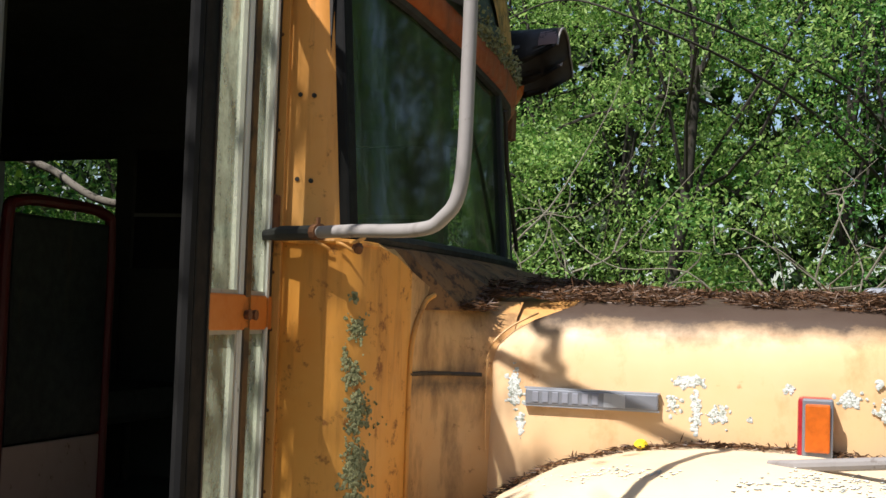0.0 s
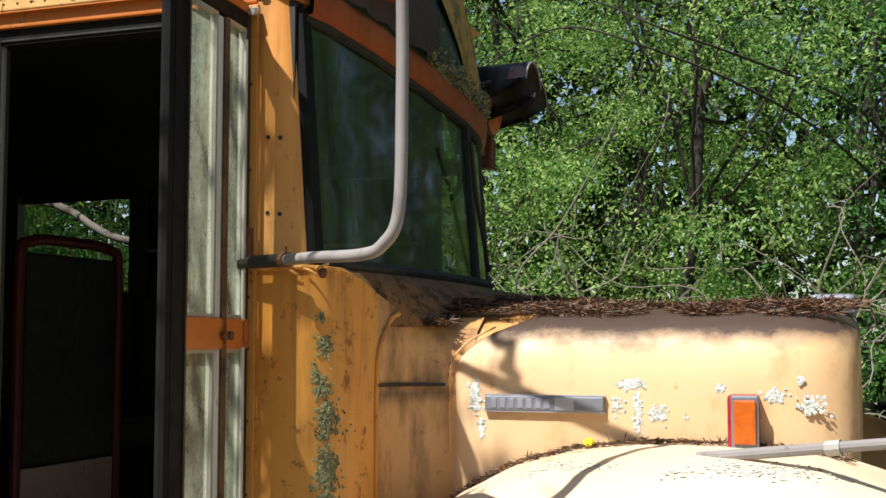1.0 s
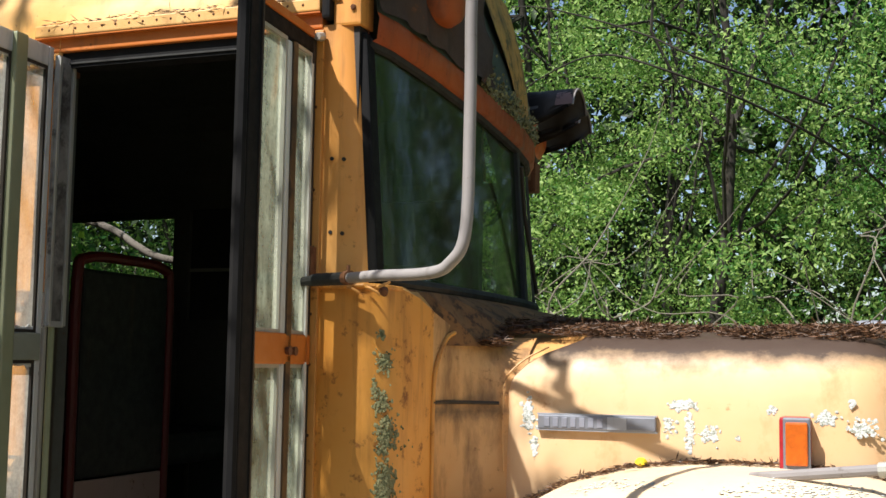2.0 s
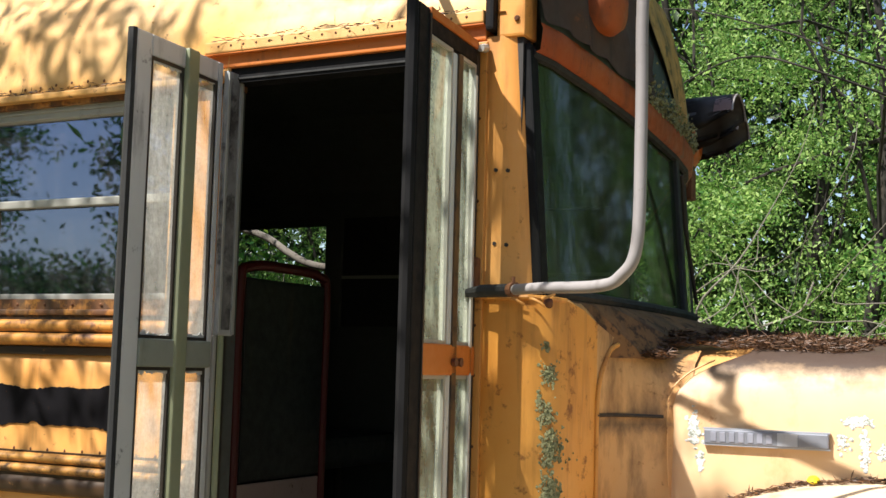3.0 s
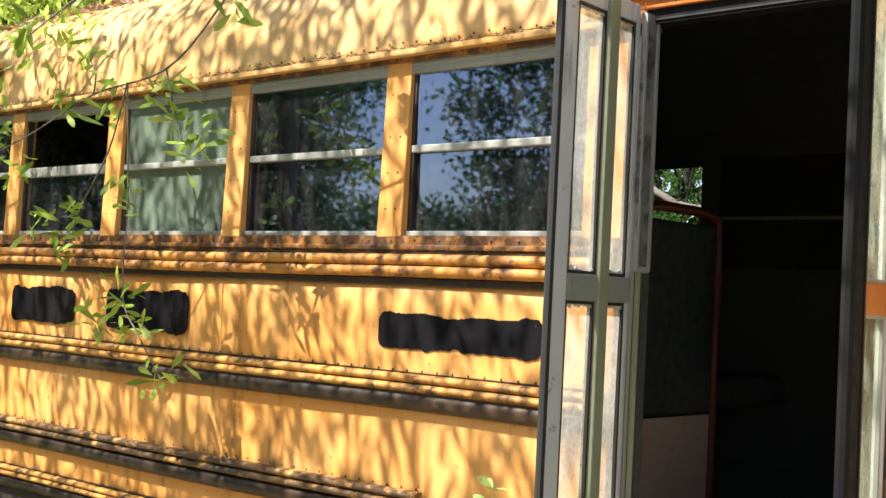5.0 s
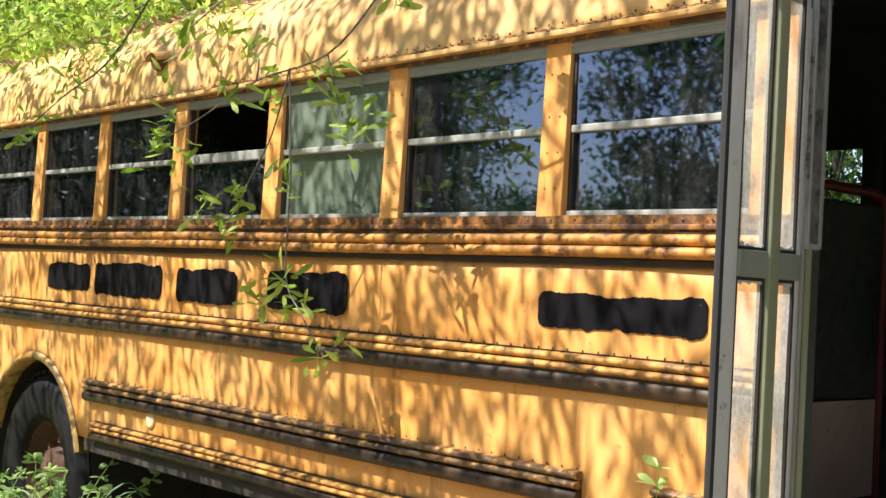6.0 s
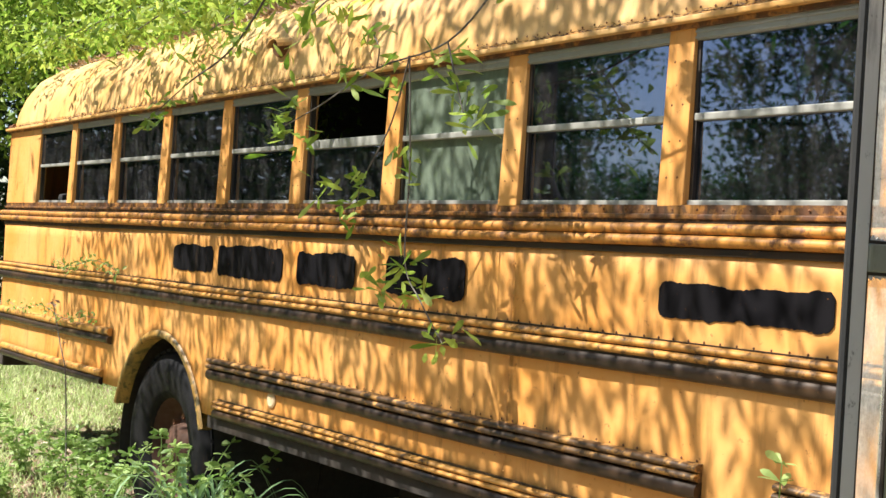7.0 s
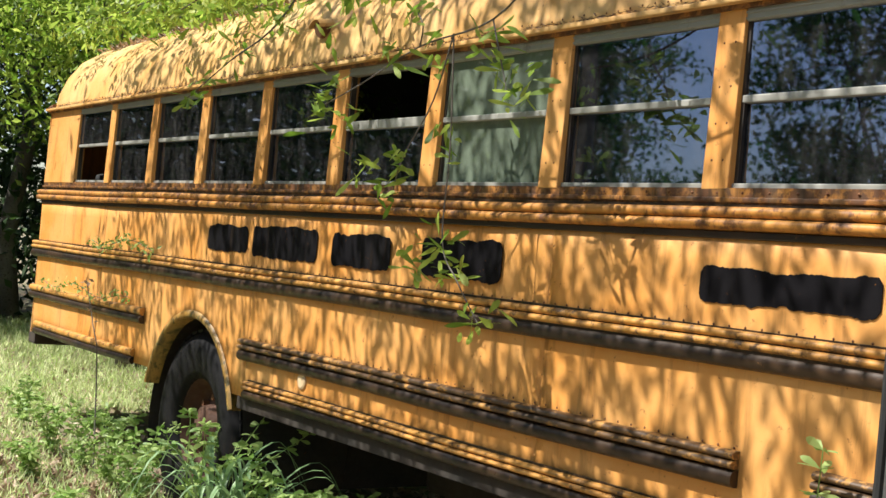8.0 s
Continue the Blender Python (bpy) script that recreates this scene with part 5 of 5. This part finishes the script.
roof_bough([(-5.6, 2.2, 3.6), (-5.3, 0.9, 3.15), (-5.1, 0.25, 2.85), (-4.95, -0.16, 2.60)], 30)
roof_bough([(-4.6, 2.3, 3.7), (-4.3, 0.9, 3.2), (-4.0, 0.25, 2.80), (-3.75, -0.18, 2.48)], 30)
roof_bough([(-3.6, 2.4, 3.6), (-3.2, 0.9, 3.15), (-2.95, 0.25, 2.72), (-2.70, -0.18, 2.40)], 28)
roof_bough([(-6.2, 2.0, 3.5), (-6.0, 0.9, 3.1), (-5.85, 0.3, 2.85), (-5.7, -0.1, 2.66)], 34)
roof_bough([(-4.1, 2.3, 3.5), (-3.75, 1.0, 3.1), (-3.5, 0.35, 2.80), (-3.3, -0.1, 2.56)], 34)
roof_bough([(-2.8, 2.4, 3.6), (-2.3, 0.9, 3.15), (-2.05, 0.25, 2.68), (-1.80, -0.16, 2.36)], 18)

# ---- ground cover ----
def blades(name, pts, h, w, mat, parent, lean=0.5):
    n = len(pts)
    d = rng.normal(size=(n, 3)) * lean
    d[:, 2] = 1
    return leaf_mesh(name, pts, h, w, mat, parent, droop=0.0, dirs=d, fold=0.1)


grass = thing("grass", "sunlit uncut grass beside the bus", "grass", kind="stuff")
n = 130000
px, py = rng.uniform(-14, -2.2, n), rng.uniform(-4, 5.0, n)
keep = ~((px > -6.2) & (py > 0.1) & (py < 2.3)) & (rng.uniform(size=n) < np.clip(0.22 + (-px - 2.0) * 0.24, 0.1, 1))
px, py = px[keep], py[keep]
blades("blades", np.stack([px, py, [ground_height(a, b) - 0.01 for a, b in zip(px, py)]], 1), 0.11, 0.008, GRASS_MAT, grass)
litter = thing("leaf_litter", "brown fallen leaves on the ground", "leaves", kind="stuff")
n = 16000
px, py = np.where(rng.uniform(size=n) < 0.5, rng.uniform(-5.5, -2.5, n), rng.uniform(-9, 3, n)), np.where(rng.uniform(size=n) < 0.5, rng.uniform(-2.0, 0.0, n), rng.uniform(-4, 3, n))
leaf_mesh("leaves", np.stack([px, py, [ground_height(a, b) + 0.012 for a, b in zip(px, py)]], 1), 0.07, 0.035, DRY_LEAF, litter, dirs=np.stack([rng.normal(size=n), rng.normal(size=n), np.zeros(n)], 1), droop=0.0)


def weed(x, y, h, n, label="leafy green weed beside the rear wheel", mat=WEED_MAT, size=0.075, wide=0.75):
    w = thing("weed", label, "plant", (0, 0, 0), "weeds beside the bus")
    g = ground_height(x, y)
    cl, cd = [], []
    for i in range(n):
        a = rng.uniform(0, 2 * math.pi)
        r = h * rng.uniform(0.25 * wide, wide)
        p = bend([(x, y, g - 0.01), (x + 0.4 * r * math.cos(a), y + 0.4 * r * math.sin(a), g + h * rng.uniform(0.4, 0.7)), (x + r * math.cos(a), y + r * math.sin(a), g + h * rng.uniform(0.6, 1.0))], 5)
        part("stem", add_tube(bmesh.new(), p, list(np.linspace(0.004, 0.0015, len(p))), 5, False), WEED_MAT, w)
        for q in p[2:]:
            for k in range(5):
                cl.append(tuple(q))
                b = rng.uniform(0, 2 * math.pi)
                cd.append((math.cos(b), math.sin(b), 0.15))
    leaf_mesh("leaves", cl, size, size * 0.36, mat, w, droop=0.0, dirs=cd, fold=0.1, full=True)


for x, y, h, k in ((-3.00, -0.12, 0.70, 5), (-2.75, -0.16, 0.64, 6), (-2.36, -0.02, 0.56, 4), (-3.85, -0.10, 0.42, 7), (-4.2, -0.10, 0.46, 8), (-4.6, -0.12, 0.44, 8), (-5.1, -0.12, 0.38, 7), (-1.95, -0.02, 0.50, 4), (-5.9, -0.1, 0.34, 6), (-3.55, -0.16, 0.48, 6), (-4.4, -0.45, 0.22, 6), (-5.3, -0.6, 0.20, 6), (-3.4, -0.55, 0.16, 5)):
    weed(x, y, h, k, size=0.055)
weed(0.53, -0.10, 1.0, 3, "small weed sprouting beside the door", WEED_MAT, 0.05, 0.12)


def strap_plant(x, y, h, n):
    w = thing("strap_leaf_plant", "clump of long arching strap leaves", "plant", (0, 0, 0), "weeds beside the bus")
    g = ground_height(x, y)
    for i in range(n):
        a = rng.uniform(0, 2 * math.pi)
        r, hh = h * rng.uniform(0.5, 1.1), h * rng.uniform(0.6, 1.0)
        p = bend([(x, y, g), (x + 0.3 * r * math.cos(a), y + 0.3 * r * math.sin(a), g + 0.75 * hh), (x + 0.7 * r * math.cos(a), y + 0.7 * r * math.sin(a), g + hh), (x + r * math.cos(a), y + r * math.sin(a), g + 0.6 * hh)], 4)
        sx, sy = -math.sin(a) * 0.008, math.cos(a) * 0.008
        wd = [math.sin(math.pi * (0.12 + 0.86 * k / (len(p) - 1))) for k in range(len(p))]
        part("leaf", sheet([[(q.x - sx * u, q.y - sy * u, q.z + 0.002) for q, u in zip(p, wd)], [(q.x, q.y, q.z) for q in p], [(q.x + sx * u, q.y + sy * u, q.z + 0.002) for q, u in zip(p, wd)]]), STRAP_MAT, w)


strap_plant(-2.52, -0.20, 0.50, 26)
strap_plant(-2.28, -0.16, 0.46, 26)
strap_plant(-2.12, -0.18, 0.34, 16)

# ---- litter on the bus, lichen ----
duff = thing("needle_litter", "dark brown needle litter lying on the hood", "litter", kind="stuff")
n = 22000
px, py = rng.uniform(1.70, 2.62, n), np.clip(0.43 + np.abs(rng.normal(size=n)) * 0.35, 0.41, 1.9)
patchy = np.array([noise.noise((8 * p, 8 * q, 0.3)) for p, q in zip(px, py)])
keep = patchy > -0.30 + 0.35 * (px - 1.75)
px, py = px[keep], py[keep]
n = len(px)
hz = np.array([interp(q, hood_profile(min(max(p, 1.8), 2.45))[:11]) for p, q in zip(px, py)]) + rng.uniform(0.0, 0.007, n) + 0.014 * np.clip((2.1 - px) / 0.3, 0, 1.3) * rng.uniform(0.2, 1, n)
leaf_mesh("needles", np.stack([px, py, hz], 1), 0.028, 0.0032, DUFF, duff, droop=0.0, dirs=np.stack([3 * rng.normal(size=n), 3 * rng.normal(size=n), 0.15 * np.ones(n)], 1))
n = 1500
py = rng.uniform(0.30, 0.50, n)
px = np.array([interp(q, COWL_X) for q in py]) - rng.uniform(0.0, 0.05, n)
hz = np.array([ledge_z(q) for q in py]) + rng.uniform(0.002, 0.018, n)
leaf_mesh("needles", np.stack([px, py, hz], 1), 0.026, 0.0035, DUFF, duff, droop=0.0, dirs=np.stack([3 * rng.normal(size=n), 3 * rng.normal(size=n), 0.1 * np.ones(n)], 1))
n = 1500
px = rng.uniform(1.80, 2.60, n)
py = 0.314 - np.abs(rng.normal(size=n)) * 0.012
fz = np.array([interp(p, FEND) for p in px]) + 0.004 + rng.uniform(0.0, 0.005, n)
leaf_mesh("needles", np.stack([px, py, fz], 1), 0.020, 0.003, DUFF, duff, droop=0.0, dirs=np.stack([3 * rng.normal(size=n), 2 * rng.normal(size=n), 0.1 * np.ones(n)], 1))
roof_duff = thing("roof_litter", "dry leaf litter along the bus roof", "litter", kind="stuff")
n = 5000
px, py = rng.uniform(-6.0, 0.9, n), np.abs(rng.normal(size=n)) * 0.25 + 0.22
rz = np.array([interp(b, ROOF[3:10]) for b in py]) + 0.006
leaf_mesh("leaves", np.stack([px, py, rz], 1), 0.055, 0.016, DRY_LEAF, roof_duff, droop=0.0, dirs=np.stack([rng.normal(size=n), rng.normal(size=n), 0.3 * np.ones(n)], 1))


n = 2200
px = rng.uniform(-6.2, 1.50, n)
on_head = px > 0.82
py = np.where(on_head, rng.uniform(-0.034, -0.004, n), rng.uniform(-0.028, -0.012, n))
pz = np.where(on_head, 2.243, 2.169) + rng.uniform(0, 0.006, n)
leaf_mesh("needles", np.stack([px, py, pz], 1), 0.022, 0.003, DUFF, roof_duff, droop=0.0, dirs=np.stack([4 * rng.normal(size=n), 0.6 * rng.normal(size=n), 0.1 * np.ones(n)], 1))


def lichen(spots, y, mat, label):
    t = thing("lichen", label, "lichen", kind="stuff")
    bm = bmesh.new()
    for x, z, rx, rz, k in spots:
        for i in range(int(k * (2.2 if mat is LICHEN_GREEN else 1.5))):
            a, q = rng.uniform(0, 2 * math.pi), rng.uniform() ** 0.7 * (1.0 if rng.uniform() < 0.8 else 1.6)
            q *= 0.75 + 0.5 * noise.noise((3 * math.cos(a) + 40 * x, 3 * math.sin(a), 9 * z))
            cx, cz_, r = x + rx * q * math.cos(a), z + rz * q * math.sin(a), rng.uniform(0.0012, 0.0050)
            yy = y(cx, cz_)
            ring = [bm.verts.new((cx + r * rng.uniform(0.6, 1.3) * math.cos(b), yy, cz_ + r * rng.uniform(0.6, 1.3) * math.sin(b))) for b in np.linspace(0, 2 * math.pi, 8)[:-1]]
            mid = bm.verts.new((cx, yy - rng.uniform(0.0004, 0.0013), cz_))
            for j in range(7):
                bm.faces.new((ring[j], ring[(j + 1) % 7], mid))
    part("crust", bm, mat, t)


hood_y = lambda x, z: interp(z, [(q, p) for p, q in hood_profile(min(max(x, 1.85), 2.45))[:9]]) - 0.001
lichen([(1.853, 1.395, 0.016, 0.042, 110), (1.868, 1.33, 0.008, 0.025, 35), (2.185, 1.428, 0.034, 0.014, 80), (2.195, 1.375, 0.010, 0.045, 80), (2.235, 1.372, 0.022, 0.018, 50), (2.155, 1.385, 0.012, 0.022, 30), (2.46, 1.41, 0.026, 0.020, 50), (2.53, 1.39, 0.030, 0.026, 70), (2.51, 1.44, 0.008, 0.008, 12), (2.36, 1.425, 0.012, 0.010, 16), (2.29, 1.365, 0.008, 0.006, 8)], hood_y, LICHEN_PALE, "pale grey lichen crusts on the hood")
cowl_y = lambda x, z: interp(x, COWL) - 0.0015
lichen([(1.648, 1.505, 0.016, 0.025, 60), (1.645, 1.43, 0.014, 0.03, 70), (1.652, 1.36, 0.018, 0.05, 170), (1.652, 1.27, 0.020, 0.06, 240), (1.650, 1.17, 0.020, 0.07, 280), (1.643, 1.56, 0.008, 0.012, 14), (1.632, 1.46, 0.004, 0.02, 10)], cowl_y, LICHEN_GREEN, "grey-green lichen on the cowl corner")
ft = thing("lichen", "pale lichen spots on the fender top", "lichen", kind="stuff")
bm = bmesh.new()
for x, y, k, sp in ((1.93, 0.16, 8, 0.012), (2.06, 0.12, 60, 0.030), (2.14, 0.10, 30, 0.025), (2.42, 0.10, 90, 0.045), (2.50, 0.12, 50, 0.03), (2.30, 0.07, 20, 0.02)):
    for i in range(k):
        cx, cy, r = x + sp * rng.normal(), y + 0.5 * sp * rng.normal(), rng.uniform(0.0015, 0.005)
        zz = interp(cx, FEND) + interp(-cy, [(-q, d) for q, d in fprof]) + 0.001
        ring = [bm.verts.new((cx + r * rng.uniform(0.6, 1.3) * math.cos(b), cy + r * rng.uniform(0.6, 1.3) * math.sin(b), zz)) for b in np.linspace(0, 2 * math.pi, 8)[:-1]]
        mid = bm.verts.new((cx, cy, zz + 0.0015))
        for j in range(7):
            bm.faces.new((ring[j], ring[(j + 1) % 7], mid))
part("crust", bm, LICHEN_PALE, ft)
vis = thing("lichen", "grey-green lichen along the visor band", "lichen", kind="stuff")
n = 900
vy = rng.uniform(0.55, 1.1, n)
vx = np.array([interp(q, FRONT) + 0.034 + rake(2.15) for q in vy])
vz = np.array([top_z(q) for q in vy]) + 0.055 + np.abs(rng.normal(size=n)) * 0.03
leaf_mesh("crust", np.stack([vx, vy, vz], 1), 0.012, 0.008, LICHEN_GREEN, vis)
fl = thing("dandelion", "small yellow dandelion flower in the hood seam", "flower")
part("petals", tube([(2.10, 0.305, 1.303), (2.10, 0.300, 1.312), (2.10, 0.298, 1.318)], [0.004, 0.013, 0.008], 12), FLOWER, fl)

# creeper along the rear rub rails and a dry stem before them
creeper = thing("creeper", "thin creeper with small leaves along the rub rail", "plant")
cl = []
for x0, x1, z in ((-5.9, -4.2, 0.985), (-4.9, -3.9, 1.30)):
    p = bend([(x, -0.055, z + 0.025 * math.sin(7 * x)) for x in np.linspace(x0, x1, 9)], 3)
    part("stem", add_tube(bmesh.new(), p, 0.002, 5, False), BARK, creeper)
    cl += [(q[0] + 0.02 * rng.normal(), -0.062 + 0.006 * rng.normal(), q[2] + 0.018 * rng.normal()) for q in p for k in range(4)]
leaf_mesh("leaves", cl, 0.036, 0.018, WEED_MAT, creeper)
stalk = thing("dry_stalk", "dry brown stalk standing beside the rear rail", "plant")
p = bend([(-4.37, -0.10, ground_height(-4.37, -0.10)), (-4.50, -0.10, 0.62), (-4.62, -0.10, 0.80), (-4.83, -0.10, 1.07)], 4)
part("stem", add_tube(bmesh.new(), p, list(np.linspace(0.005, 0.002, len(p))), 5, False), BARK, stalk)
leaf_mesh("leaves", [tuple(np.array(p[k]) + rng.normal(size=3) * 0.015) for k in (-1, -1, -1, -2, -4, -5, -5)], 0.05, 0.022, DRY_LEAF, stalk)
